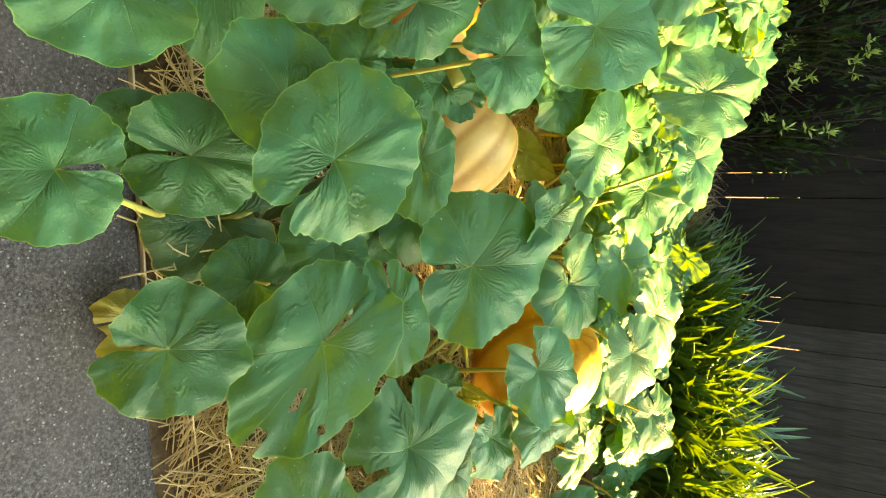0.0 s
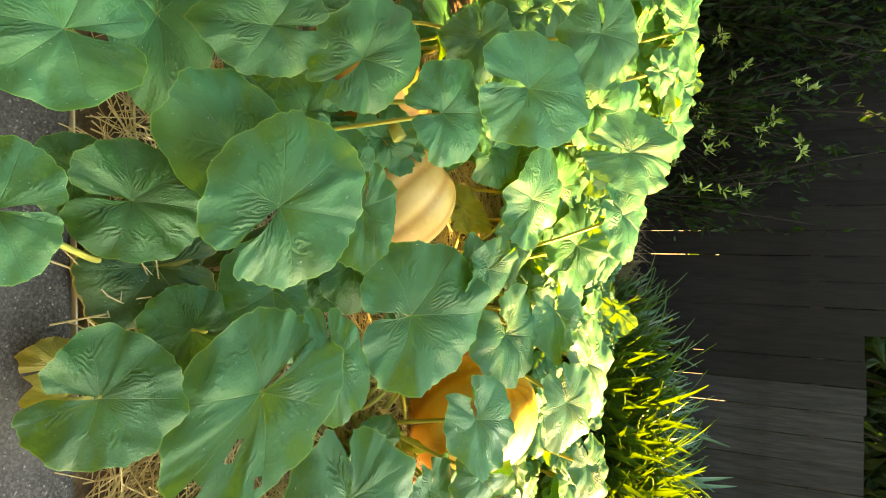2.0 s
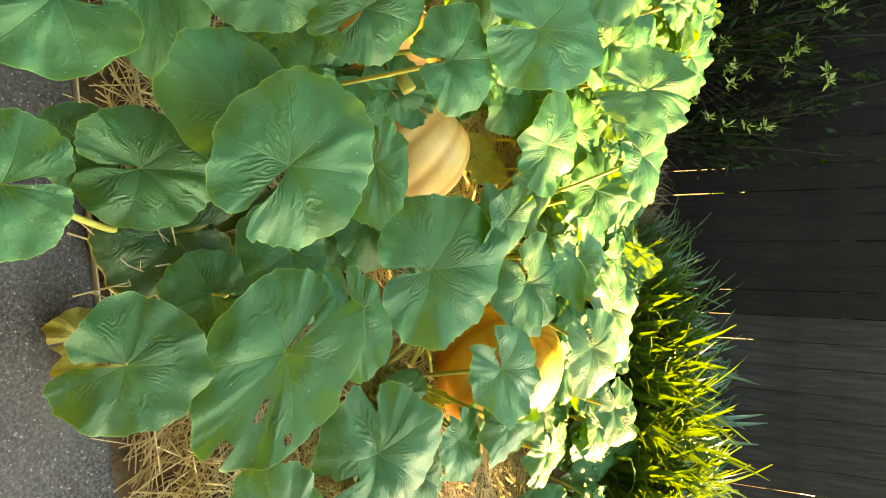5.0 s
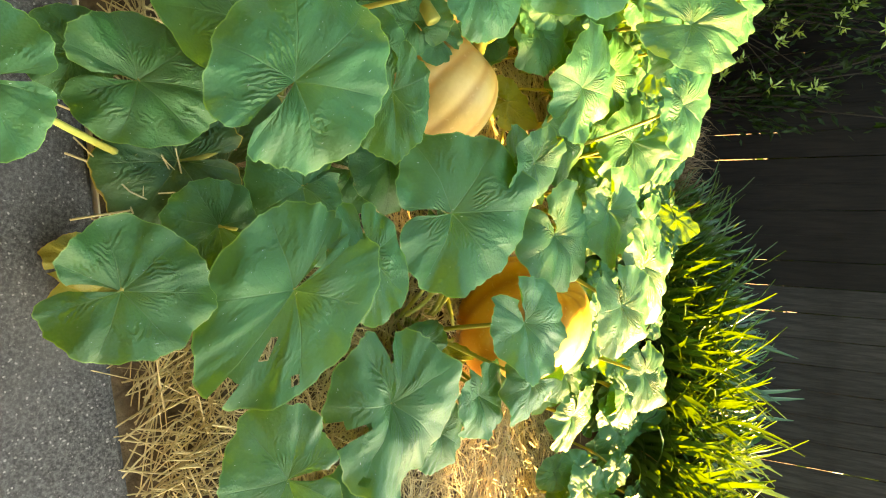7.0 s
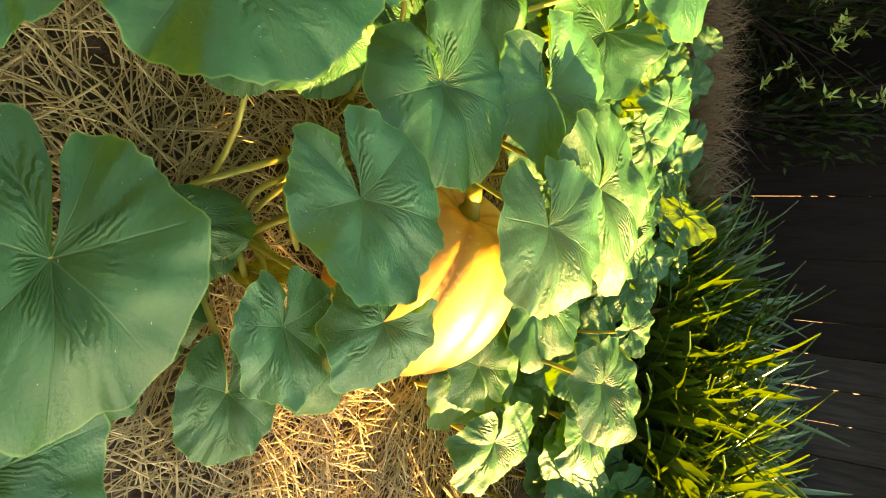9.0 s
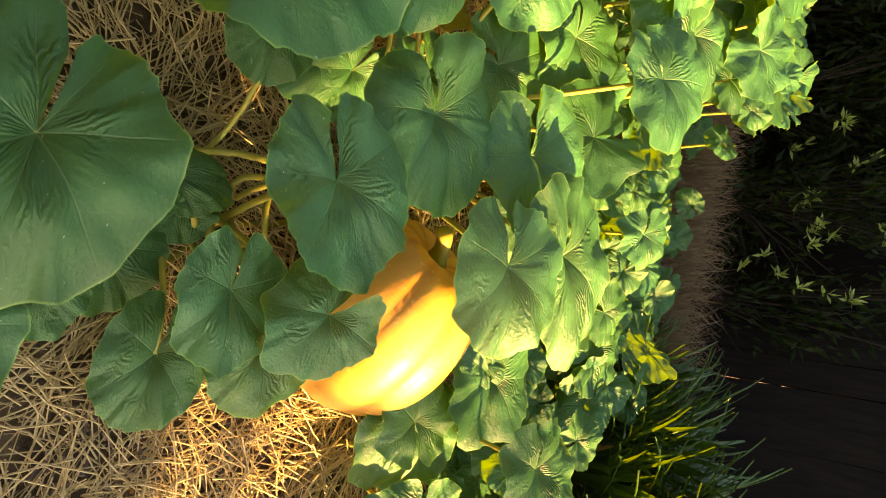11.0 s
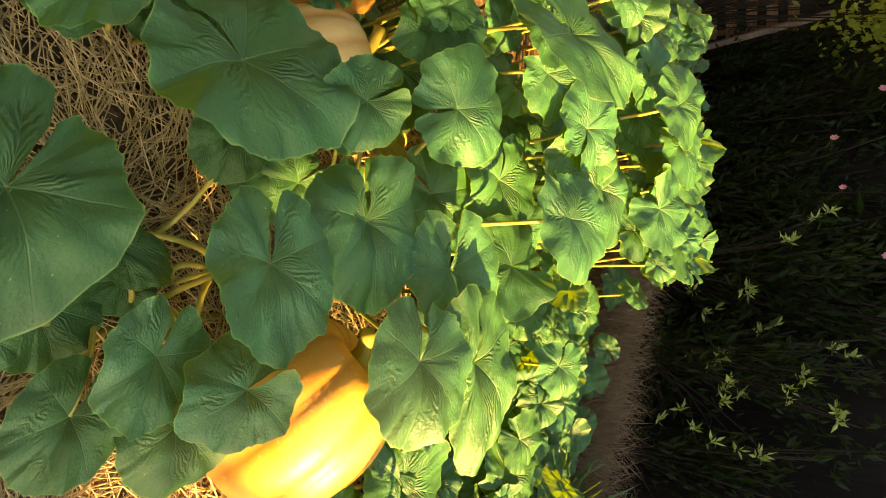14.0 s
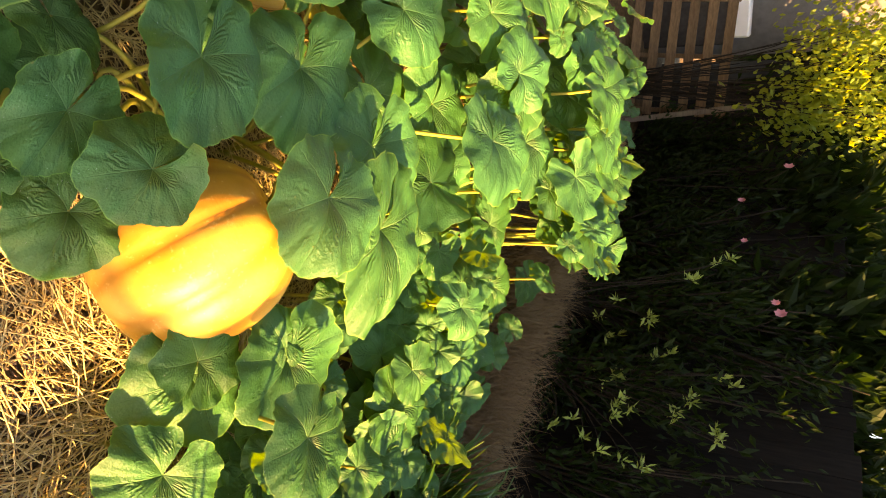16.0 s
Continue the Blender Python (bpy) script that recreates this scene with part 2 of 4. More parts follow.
def skin(nt, b, low=(0.55, 0.25, 0.035), high=(0.70, 0.40, 0.09), deep=(0.34, 0.11, 0.014)):
    uv = nd(nt, "SeparateXYZ", Vector=nt.nodes.new("ShaderNodeUVMap").outputs[0])
    groove = smooth(nt, uv.outputs[0], 0.0, 0.55, 1.0, 0.0)
    co = nt.nodes.new("ShaderNodeTexCoord").outputs["Object"]
    st = nd(nt, "TexNoise", Vector=co, Scale=7.0, Detail=5.0).outputs[0]
    fine = nd(nt, "TexNoise", Vector=co, Scale=60.0, Detail=3.0).outputs[0]
    rnd = nt.nodes.new("ShaderNodeObjectInfo").outputs["Random"]
    col = blend(nt, smooth(nt, st, 0.3, 0.7), low, high)
    col = blend(nt, mth(nt, "MULTIPLY", groove, 0.55), col, deep)
    col = blend(nt, mth(nt, "MULTIPLY", smooth(nt, fine, 0.6, 0.75), 0.35), col, (0.85, 0.58, 0.25))
    nt.links.new(nd(nt, "HueSaturation", Color=col, Value=mth(nt, "ADD", mth(nt, "MULTIPLY", rnd, 0.2), 0.9)).outputs[0], b.inputs["Base Color"])
    bump(nt, b, mth(nt, "ADD", fine, st), 0.25, 0.004)


SKIN = mat("pumpkin_skin", skin, 0.45, 0.35)
SKIN_PALE = mat("pale_pumpkin_skin", lambda nt, b: skin(nt, b, (0.64, 0.38, 0.11), (0.78, 0.55, 0.21), (0.55, 0.24, 0.05)), 0.45, 0.35)


# ---- building helpers ----
def mesh_of(name, verts, faces, material, smooth_faces=True, uvs=None):
    me = bpy.data.meshes.new(name)
    me.from_pydata(verts, [], faces)
    if smooth_faces:
        me.polygons.foreach_set("use_smooth", [True] * len(me.polygons))
    if uvs is not None:
        layer = me.uv_layers.new()
        flat = np.array([uvs[v] for v in np.array([l.vertex_index for l in me.loops])], float)
        layer.data.foreach_set("uv", flat.ravel())
    me.materials.append(material)
    return me


def part_of(parent, name, me, m=None, label=""):
    ob = new(name, me)
    ob.parent = parent
    ob.matrix_parent_inverse = parent.matrix_basis.inverted()
    if m is not None:
        ob.matrix_basis = m
    return tagged(ob, label)


def thing(name, label, category, at=(0, 0, 0), group=""):
    ob = new(name)
    ob.matrix_basis = Matrix.Translation(at)
    ob.empty_display_size = 0.1
    return tagged(ob, label, category, group)


def tube_data(points, radii, sides=6):
    """Verts and faces of a tube along points."""
    pts = [Vector(p) for p in points]
    verts, faces = [], []
    for i, p in enumerate(pts):
        d = (pts[min(i + 1, len(pts) - 1)] - pts[max(i - 1, 0)]).normalized()
        a = d.orthogonal().normalized() if i == 0 else (a - d * a.dot(d)).normalized()
        c = d.cross(a)
        for k in range(sides):
            w = 2 * math.pi * k / sides
            verts.append(p + (a * math.cos(w) + c * math.sin(w)) * radii[i])
    for i in range(len(pts) - 1):
        for k in range(sides):
            k2 = (k + 1) % sides
            faces.append((i * sides + k, i * sides + k2, (i + 1) * sides + k2, (i + 1) * sides + k))
    faces.append(tuple(reversed(range(sides))))
    faces.append(tuple(range((len(pts) - 1) * sides, len(pts) * sides)))
    return verts, faces


def tube(name, points, radii, material, sides=6):
    return mesh_of(name, *tube_data(points, radii, sides), material)


def curve_points(a, b, bend, n=7):
    """Points from a to b, bowed by the vector bend in the middle."""
    a, b, bend = Vector(a), Vector(b), Vector(bend)
    return [a.lerp(b, i / (n - 1)) + bend * (4 * (i / (n - 1)) * (1 - i / (n - 1))) for i in range(n)]


def box_data(x0, y0, z0, x1, y1, z1):
    v = [(x, y, z) for z in (z0, z1) for y in (y0, y1) for x in (x0, x1)]
    return v, [(0, 2, 3, 1), (4, 5, 7, 6), (0, 1, 5, 4), (1, 3, 7, 5), (3, 2, 6, 7), (2, 0, 4, 6)]


def bevel_box(name, size, material, bevel=0.004):
    bm = bmesh.new()
    bmesh.ops.create_cube(bm, size=1.0)
    bmesh.ops.scale(bm, vec=size, verts=bm.verts)
    bmesh.ops.bevel(bm, geom=bm.edges, offset=bevel, segments=1, affect="EDGES")
    me = bpy.data.meshes.new(name)
    bm.to_mesh(me)
    bm.free()
    me.materials.append(material)
    return me


def bank(x, y):
    """Height of the ground, which rises a little towards the fence."""
    k = min(max((y - 3.3) / 1.3, 0.0), 1.0)
    far = min(max((y - 6.0) / 3.0, 0.0), 1.0)
    return 0.26 * k * k * (3 - 2 * k) * (1 - far)


# ---- ground ----
def build_ground():
    xs = sorted({*np.linspace(-6, 6, 61).round(3), -4000.0, -400.0, -60.0, -20.0, 20.0, 60.0, 400.0, 4000.0})
    ys = sorted({*np.linspace(-2, 10, 61).round(3), -4000.0, -400.0, -60.0, -20.0, 20.0, 60.0, 400.0, 4000.0})
    verts = []
    for y in ys:
        for x in xs:
            near = abs(x) < 7 and -2 < y < 10
            verts.append((x, y, bank(x, y) + (0.018 * noise.noise((x * 3, y * 3, 0)) - 0.015 if near and y > 1.05 else -0.02)))
    nx = len(xs)
    faces = [(j * nx + i, j * nx + i + 1, (j + 1) * nx + i + 1, (j + 1) * nx + i) for j in range(len(ys) - 1) for i in range(nx - 1)]
    tagged(new("ground", mesh_of("ground", verts, faces, SOIL)), "brown garden soil under straw mulch", "ground", kind="structure")


build_ground()


def edge_y(x):
    return 0.848 + 0.10 * (x - 0.1) + 0.04 * max(0.0, x - 0.5)


def build_pavement():
    xs = np.linspace(-7, 7, 29)
    verts, faces = [], []
    for x in xs:
        wob = 0.004 * noise.noise((x * 2.3, 0, 0))
        verts += [(x, -9, 0.012), (x, edge_y(x) - 0.012 + wob, 0.012), (x, edge_y(x) + wob, 0.004), (x, edge_y(x) + wob, -0.09)]
    for i in range(len(xs) - 1):
        for k in range(3):
            a = i * 4 + k
            faces.append((a, a + 4, a + 5, a + 1))
    tagged(new("pavement", mesh_of("pavement", verts, faces, ASPHALT, False)), "dark speckled aggregate paving beside the pumpkin bed", "paving", kind="structure")
    pts = [(x, edge_y(x) + 0.009, 0.004) for x in np.linspace(-3, 0.42, 18)]
    verts, faces = [], []
    for p in pts:
        for dy, dz in ((-0.002, -0.03), (-0.002, 0.006), (0.002, 0.006), (0.002, -0.03)):
            verts.append((p[0], p[1] + dy, p[2] + dz))
    for i in range(len(pts) - 1):
        for k in range(3):
            faces.append((i * 4 + k, i * 4 + 4 + k, i * 4 + 5 + k, i * 4 + 1 + k))
    tagged(new("trim", mesh_of("edging", verts, faces, EDGING, False)), "thin pale edging strip between paving and bed", "edging", kind="structure")


build_pavement()
strip = thing("white_strip", "flat white painted strip lying on the dark paving", "strip", (-0.36, 0.36, 0.016))
part_of(strip, "slat", bevel_box("slat", (0.5, 0.022, 0.008), WHITE, 0.002), Matrix.Translation((-0.36, 0.36, 0.017)) @ Matrix.Rotation(radians(88), 4, "Z"))


# ---- fence ----
FENCE_Y = 5.12


def build_fence():
    rng = random.Random(4)
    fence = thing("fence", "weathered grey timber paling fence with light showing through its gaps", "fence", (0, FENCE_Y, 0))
    shapes = []
    for k in range(12):
        bm = bmesh.new()
        bmesh.ops.create_cube(bm, size=1.0)
        bmesh.ops.scale(bm, vec=(0.1722 - 0.0009 * (k % 6), 0.016, 1.75 + 0.33 * (k // 6)), verts=bm.verts)
        bmesh.ops.subdivide_edges(bm, edges=[e for e in bm.edges if abs(e.verts[0].co.z - e.verts[1].co.z) > 1], cuts=4)
        bow = rng.uniform(-0.003, 0.003)
        for v in bm.verts:
            v.co.x += bow * math.cos(v.co.z * 1.6)
            v.co.y += bow * math.sin(v.co.z * 2.3)
        me = bpy.data.meshes.new("paling")
        bm.to_mesh(me)
        bm.free()
        me.materials.append(PALING_SHADED)
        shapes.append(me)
    # paler copies for the better-lit end of the fence
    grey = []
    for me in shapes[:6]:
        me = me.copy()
        me.materials[0] = PALING_LIT
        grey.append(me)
    x, i = -7.0, 0
    while x < 2.15:
        lean = rng.uniform(-0.25, 0.25)
        rise = 0.33 if x < 0.2 else 0.0         # the fence steps up along the shrubs
        pick = rng.randrange(6)
        # paler boards right of x = 0.75 stand in for more light there
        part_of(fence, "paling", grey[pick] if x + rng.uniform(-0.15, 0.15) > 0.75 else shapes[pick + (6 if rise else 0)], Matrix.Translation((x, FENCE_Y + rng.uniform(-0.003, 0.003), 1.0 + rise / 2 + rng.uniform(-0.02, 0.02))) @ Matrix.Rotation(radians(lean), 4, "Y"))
        x += 0.1736 + (0.0016 if i % 5 == 3 else 0)
        i += 1
    for z in (0.45, 1.6):
        v, f = box_data(-7.1, FENCE_Y + 0.012, z - 0.04, 2.2, FENCE_Y + 0.052, z + 0.04)
        part_of(fence, "rail", mesh_of("rail", v, f, TIMBER, False))
    for px in (-6, -3.6, -1.2, 1.2, 2.12):
        v, f = box_data(px - 0.05, FENCE_Y + 0.054, -0.3, px + 0.05, FENCE_Y + 0.154, 1.8)
        part_of(fence, "post", mesh_of("post", v, f, TIMBER, False))


build_fence()
# unseen wall, added behind the paving to close the place and block sky light
v, f = box_data(-9, -1.45, -0.1, 9, -1.2, 4.2)
v2, f2 = box_data(-9, -1.197, -0.1, -1.0, 0.0, 4.2)        # added step beside the paving dims the near left
v, f = v + v2, f + [tuple(k + 8 for k in q) for q in f2]
tagged(new("wall_south", mesh_of("wall_south", v, f, BLOCK_WALL, False)), "unseen plain dark wall added to block light", "wall", kind="structure")


# ---- pumpkins ----
def pumpkin(at, radius, height, axis, ribs, label, lean_seed, rind=SKIN):
    """A ribbed pumpkin; axis: the way its stem points."""
    rng = random.Random(lean_seed)
    n, m = ribs * 10, 26
    verts, uvs, faces = [], [], []
    amp = [rng.uniform(0.04, 0.075) for _ in range(ribs)]
    for j in range(m + 1):
        th = min(math.pi * j / m, math.pi - 1e-6)
        for i in range(n):
            ph = 2 * math.pi * i / n
            seg = (i % 10) / 10
            valley = abs(2 * seg - 1)           # 1 in a groove, 0 on a rib
            a = amp[i // 10]
            r = 1 - a * valley ** 2.2 * math.sin(th) ** 0.6 + 0.02 * noise.noise((math.cos(ph) * 1.5 + lean_seed, math.sin(ph) * 1.5, th))
            dip = 0.16 * math.exp(-(math.sin(th) / 0.28) ** 2)
            verts.append((radius * r * math.sin(th) ** 0.85 * math.cos(ph), radius * r * math.sin(th) ** 0.85 * math.sin(ph), height * math.cos(th) * (1 - dip * 1.2)))
            uvs.append((1 - valley, j / m))
    for j in range(m):
        for i in range(n):
            i2 = (i + 1) % n
            faces.append((j * n + i, j * n + i2, (j + 1) * n + i2, (j + 1) * n + i))
    turn = Vector(axis).to_track_quat("Z", "Y").to_matrix().to_4x4()
    p = thing("pumpkin", label, "pumpkin", at, "pumpkins in the bed")
    part_of(p, "body", mesh_of("pumpkin_body", verts, faces, rind, True, uvs), Matrix.Translation(at) @ turn)
    top = Vector((0, 0, height * 0.78))
    pts = [top + Vector((0.012 * i * i * 0.3, 0, 0.022 * i)) for i in range(5)]
    part_of(p, "stem", tube("stem", pts, [0.042, 0.026, 0.021, 0.02, 0.022], STALK, 8), Matrix.Translation(at) @ turn, "thick pale green stem")


pumpkin((0.54, 2.41, 0.25), 0.25, 0.265, (-0.72, -0.15, 0.66), 9, "large ribbed orange pumpkin in sunlight among leaves", 1)
pumpkin((-0.25, 1.84, 0.20), 0.178, 0.19, (-0.6, 0.25, 0.55), 10, "pale cream-orange ribbed pumpkin lit by the sun", 2, SKIN_PALE)
pumpkin((-0.52, 1.66, 0.185), 0.20, 0.17, (0.4, -0.5, 0.7), 10, "orange pumpkin shaded under large leaves", 3)


# ---- pumpkin plants ----
def leaf_mesh(seed, holes=0, fold=0.0, old=None):
    """A kidney-shaped blade, its stalk at the origin, its tip at x = 1 and its flanks at y = 1 and -1."""
    rng = random.Random(seed)
    sectors, rings = 108, 10
    lobes, teeth = rng.uniform(0.045, 0.11), rng.uniform(0.012, 0.022)
    notch = rng.uniform(0.2, 0.45)
    ph = [rng.uniform(0, 6.28) for _ in range(8)]
    cup, droop, wave = rng.uniform(0.09, 0.19), rng.uniform(0.10, 0.34), rng.uniform(0.07, 0.16)
    lop = rng.uniform(-0.6, 0.6)
    span = radians(rng.uniform(50, 58))
    pleat = [rng.uniform(0.03, 0.13) for _ in range(12)]
    verts, uvs, faces = [], [], []
    for j in range(rings + 1):
        rho = j / rings
        gap = notch * (1.25 - 0.95 * rho)
        for i in range(sectors + 1):
            th = -math.pi + 0.5 * gap * (1 + lop) + (2 * math.pi - gap) * i / sectors
            back = abs(th) / math.pi
            r = 0.97 - 0.29 * max(0, back - 0.5) / 0.5 - 0.26 * (max(0, back - 0.9) / 0.1) ** 2
            off = abs((th / span + 0.5) % 1 - 0.5) * 2          # 0 at the point of a lobe, 1 between two
            r += lobes * ((1 - off) ** 1.2 - 0.45) * (1 - 0.55 * back)
            r += 0.028 * math.sin(2 * th + ph[0]) + 0.030 * math.sin(3 * th + ph[6]) + 0.020 * math.sin(7 * th + ph[1])
            r += teeth * (abs(((th * 11.5 + 0.4 * math.sin(3 * th + ph[7])) % 2) - 1) - 0.5) + 0.013 * math.sin(16 * th + ph[2]) + 0.006 * math.sin(37 * th + ph[2])
            x, y = rho * r * math.cos(th), rho * r * math.sin(th)
            mid = abs(((th / span) % 1) - 0.5) * 2
            mid = math.sin(1.5708 * (1 - mid)) ** 1.1              # 0 on a main vein, 1 half way between two
            z = cup * math.sin(min(rho * 3.4, 1.8)) - droop * rho ** 2.4 * (0.5 + 0.5 * math.cos(th))
            z += pleat[int((th + 3.2) / span)] * rho * mid * (1 - 0.45 * rho) + 0.010 * rho ** 2 * math.sin(29 * th + ph[5])
            z += wave * rho ** 2.5 * (0.7 * math.sin(3 * th + ph[3]) + 0.8 * math.sin(2 * th + ph[1])) + 0.045 * rho ** 4 * math.sin(10 * th + ph[4])
            z += 0.15 * rho * noise.noise((x * 2.0 + seed, y * 2.0, 0.5)) + 0.055 * rho * noise.noise((x * 6 + seed, y * 6, 2.5))
            if fold and th > radians(128):
                k = (th - radians(128)) * rho
                z += fold * k * 0.9
                y -= fold * k * 0.35
                x += fold * k * 0.35
            verts.append((x, y, z))
            uvs.append(((th / span) / 9 + 0.5, rho))
    w = sectors + 1
    torn = set()
    for h in range(holes):
        ci, cj, size = rng.randrange(10, sectors - 10), rng.randrange(4, rings - 1), rng.randrange(1, 3)
        torn |= {(ci + a, cj + b) for a in range(size + 1) for b in range(size)}
        if rng.random() < 0.5:
            torn |= {(ci + a, b) for a in range(2) for b in range(cj, rings)}
    for j in range(rings):
        for i in range(sectors):
            if (i, j) not in torn:
                faces.append((j * w + i, (j + 1) * w + i, (j + 1) * w + i + 1, j * w + i + 1))
    return mesh_of("leaf", verts, faces, old or LEAF, True, uvs)


BLADES = [leaf_mesh(s) for s in range(12)]
BLADE_TORN = [leaf_mesh(40 + s, 3) for s in range(3)]
BLADE_FOLD = [leaf_mesh(60 + s, 0, 0.9) for s in range(2)]
BLADE_OLD = [leaf_mesh(80 + s, 1, 0.0, LEAF_OLD) for s in range(2)]
BLADE_YELLOW = [leaf_mesh(90 + s, 1, 0.0, LEAF_YELLOW) for s in range(2)]
KINDS = {"": BLADES, "torn": BLADE_TORN, "fold": BLADE_FOLD, "old": BLADE_OLD, "yellow": BLADE_YELLOW}
ROOTS = ((-0.1, 1.25), (0.75, 1.85), (0.45, 3.0), (-0.75, 2.4), (-1.5, 3.3))
PLANTS = [thing("pumpkin_plant", text, "pumpkin plant", (x, y, 0), "pumpkin plants") for (x, y), text in zip(ROOTS, (
    "pumpkin plant with broad shaded leaves over straw beside paving", "pumpkin plant with broad green leaves around a large pumpkin",
    "sunlit pumpkin plant trailing towards strap-leaved clumps", "tall pumpkin plant with leaves catching low sun", "pumpkin plant trailing far along the bed in sunlight"))]
leaf_rng = random.Random(11)
leaf_count = 0


def leaf(x, y, z, tx, ty, tz, wx, wy, wz, kind="", stalk=True):
    """One leaf: where its stalk ends, the way to its tip, and half its width across."""
    global leaf_count
    leaf_count += 1
    t, w = Vector((tx, ty, tz)), Vector((wx, wy, wz))
    n = t.cross(w).normalized() * math.sqrt(t.length * w.length)
    m = Matrix.Translation((x, y, z)) @ Matrix(((t.x, w.x, n.x, 0), (t.y, w.y, n.y, 0), (t.z, w.z, n.z, 0), (0, 0, 0, 1)))
    plant = min(PLANTS, key=lambda p: (p.matrix_basis.translation.xy - Vector((x, y))).length)
    shapes = KINDS[kind]
    part_of(plant, "leaf", shapes[leaf_count * 7 % len(shapes)], m, {"torn": "torn green leaf with holes", "old": "ageing green leaf with yellowed edge", "yellow": "yellow withering leaf"}.get(kind, ""))
    if stalk:
        foot = Vector((x, y, 0)) - Vector((tx, ty, 0)) * leaf_rng.uniform(0.2, 0.9) + Vector((leaf_rng.uniform(-0.08, 0.08), leaf_rng.uniform(0.02, 0.14), 0))
        for crown in (Vector((0.52, 1.92)), Vector((0.06, 2.28))):
            if (Vector((x, y)) - crown).length < 0.46 and y > 1.6:
                foot = Vector((crown.x + leaf_rng.uniform(-0.09, 0.09), crown.y + leaf_rng.uniform(-0.08, 0.08), 0))
        if z > 0.4 and y < 1.15:
            foot = Vector((x, y, 0)) + Vector((tx, ty, 0)) * 0.4
        foot.z = bank(foot.x, foot.y) + 0.02
        foot.y = max(foot.y, edge_y(foot.x) + 0.05)
        tip = Vector((x, y, z)) - n * 0.01
        pts = curve_points(foot, tip, (leaf_rng.uniform(-0.03, 0.03), leaf_rng.uniform(-0.03, 0.03), 0.05), 7)
        thick = 0.005 + 0.010 * min(t.length, 0.3)
        part_of(plant, "stalk", tube("stalk", pts, [thick * (1.25 - 0.07 * i) for i in range(7)], STALK, 6))


leaf(-0.338, 0.599, 0.299, 0.030, -0.165, -0.050, 0.128, 0.008, -0.019)
leaf(-0.451, 0.806, 0.252, 0.194, 0.050, -0.024, -0.035, 0.092, 0.035)
leaf(-0.583, 0.899, 0.200, 0.143, 0.082, -0.006, -0.062, 0.112, 0.053)
leaf(-0.458, 0.938, 0.422, 0.047, -0.133, -0.065, 0.107, 0.016, -0.017)
leaf(-0.210, 0.914, 0.360, -0.115, -0.121, -0.036, 0.090, -0.075, -0.040)
leaf(-0.323, 1.081, 0.402, 0.005, -0.065, -0.031, 0.083, 0.029, 0.000)
leaf(-0.095, 0.940, 0.467, -0.149, 0.143, 0.073, -0.111, -0.117, -0.046)
leaf(-0.142, 1.295, 0.420, 0.161, 0.007, -0.008, -0.009, 0.084, 0.045)
leaf(-0.089, 0.789, 0.243, 0.014, 0.163, 0.053, -0.117, -0.012, 0.003)
leaf(-0.035, 0.515, 0.300, 0.013, -0.125, -0.031, 0.120, 0.013, -0.001)
leaf(-0.125, 0.706, 0.200, 0.033, -0.079, -0.025, 0.079, 0.008, -0.003)
leaf(0.026, 0.998, 0.070, 0.021, -0.168, -0.060, 0.150, 0.017, 0.005, "old")
leaf(0.164, 1.038, 0.152, -0.035, -0.103, -0.041, 0.109, -0.001, 0.005)
leaf(0.070, 1.244, 0.200, 0.071, -0.104, -0.046, 0.130, 0.073, 0.034)
leaf(-0.016, 1.514, 0.250, 0.109, 0.108, 0.051, -0.100, 0.081, 0.042)
leaf(0.126, 1.603, 0.400, 0.000, 0.231, 0.125, -0.231, -0.019, -0.015)
leaf(-0.021, 1.840, 0.450, -0.043, 0.101, 0.032, -0.108, -0.055, 0.025)
leaf(-0.447, 1.135, 0.506, -0.119, 0.113, 0.082, -0.098, -0.081, -0.020)
leaf(-0.613, 1.500, 0.620, 0.102, 0.051, 0.004, -0.050, 0.092, 0.066)
leaf(-0.688, 1.860, 0.860, 0.113, 0.062, 0.010, -0.070, 0.115, 0.077)
leaf(0.189, 2.046, 0.516, 0.143, 0.167, 0.050, -0.112, 0.123, 0.056)
leaf(0.300, 2.465, 0.689, 0.221, 0.176, 0.033, -0.087, 0.097, 0.037)
leaf(0.427, 2.281, 0.667, 0.152, 0.142, 0.033, -0.036, 0.149, 0.050)
leaf(0.104, 2.320, 0.600, 0.134, 0.165, 0.029, -0.139, 0.104, 0.052)
leaf(0.277, 0.771, 0.220, 0.035, 0.158, 0.054, -0.137, -0.002, -0.014)
leaf(0.303, 1.143, 0.271, 0.227, -0.160, -0.049, 0.142, 0.107, 0.062, "torn")
leaf(0.232, 1.309, 0.338, 0.170, 0.048, 0.036, -0.002, 0.094, 0.047)
leaf(0.637, 1.498, 0.283, 0.276, 0.077, 0.037, -0.008, 0.202, 0.058, "torn")
leaf(0.707, 1.102, 0.296, -0.014, -0.157, -0.053, 0.170, -0.017, 0.020)
leaf(0.980, 1.492, 0.160, 0.096, 0.189, 0.066, -0.166, 0.086, -0.007)
leaf(0.534, 1.762, 0.188, -0.038, 0.129, 0.040, -0.079, -0.005, -0.002)
leaf(0.700, 1.909, 0.328, 0.162, 0.040, -0.010, -0.053, 0.092, 0.027)
leaf(0.668, 2.063, 0.442, 0.135, -0.064, -0.031, 0.055, 0.118, 0.025, "fold")
leaf(0.756, 2.127, 0.221, 0.134, 0.074, 0.007, -0.066, 0.130, 0.035)
leaf(0.852, 1.927, 0.173, 0.167, 0.027, -0.005, -0.031, 0.110, 0.025)
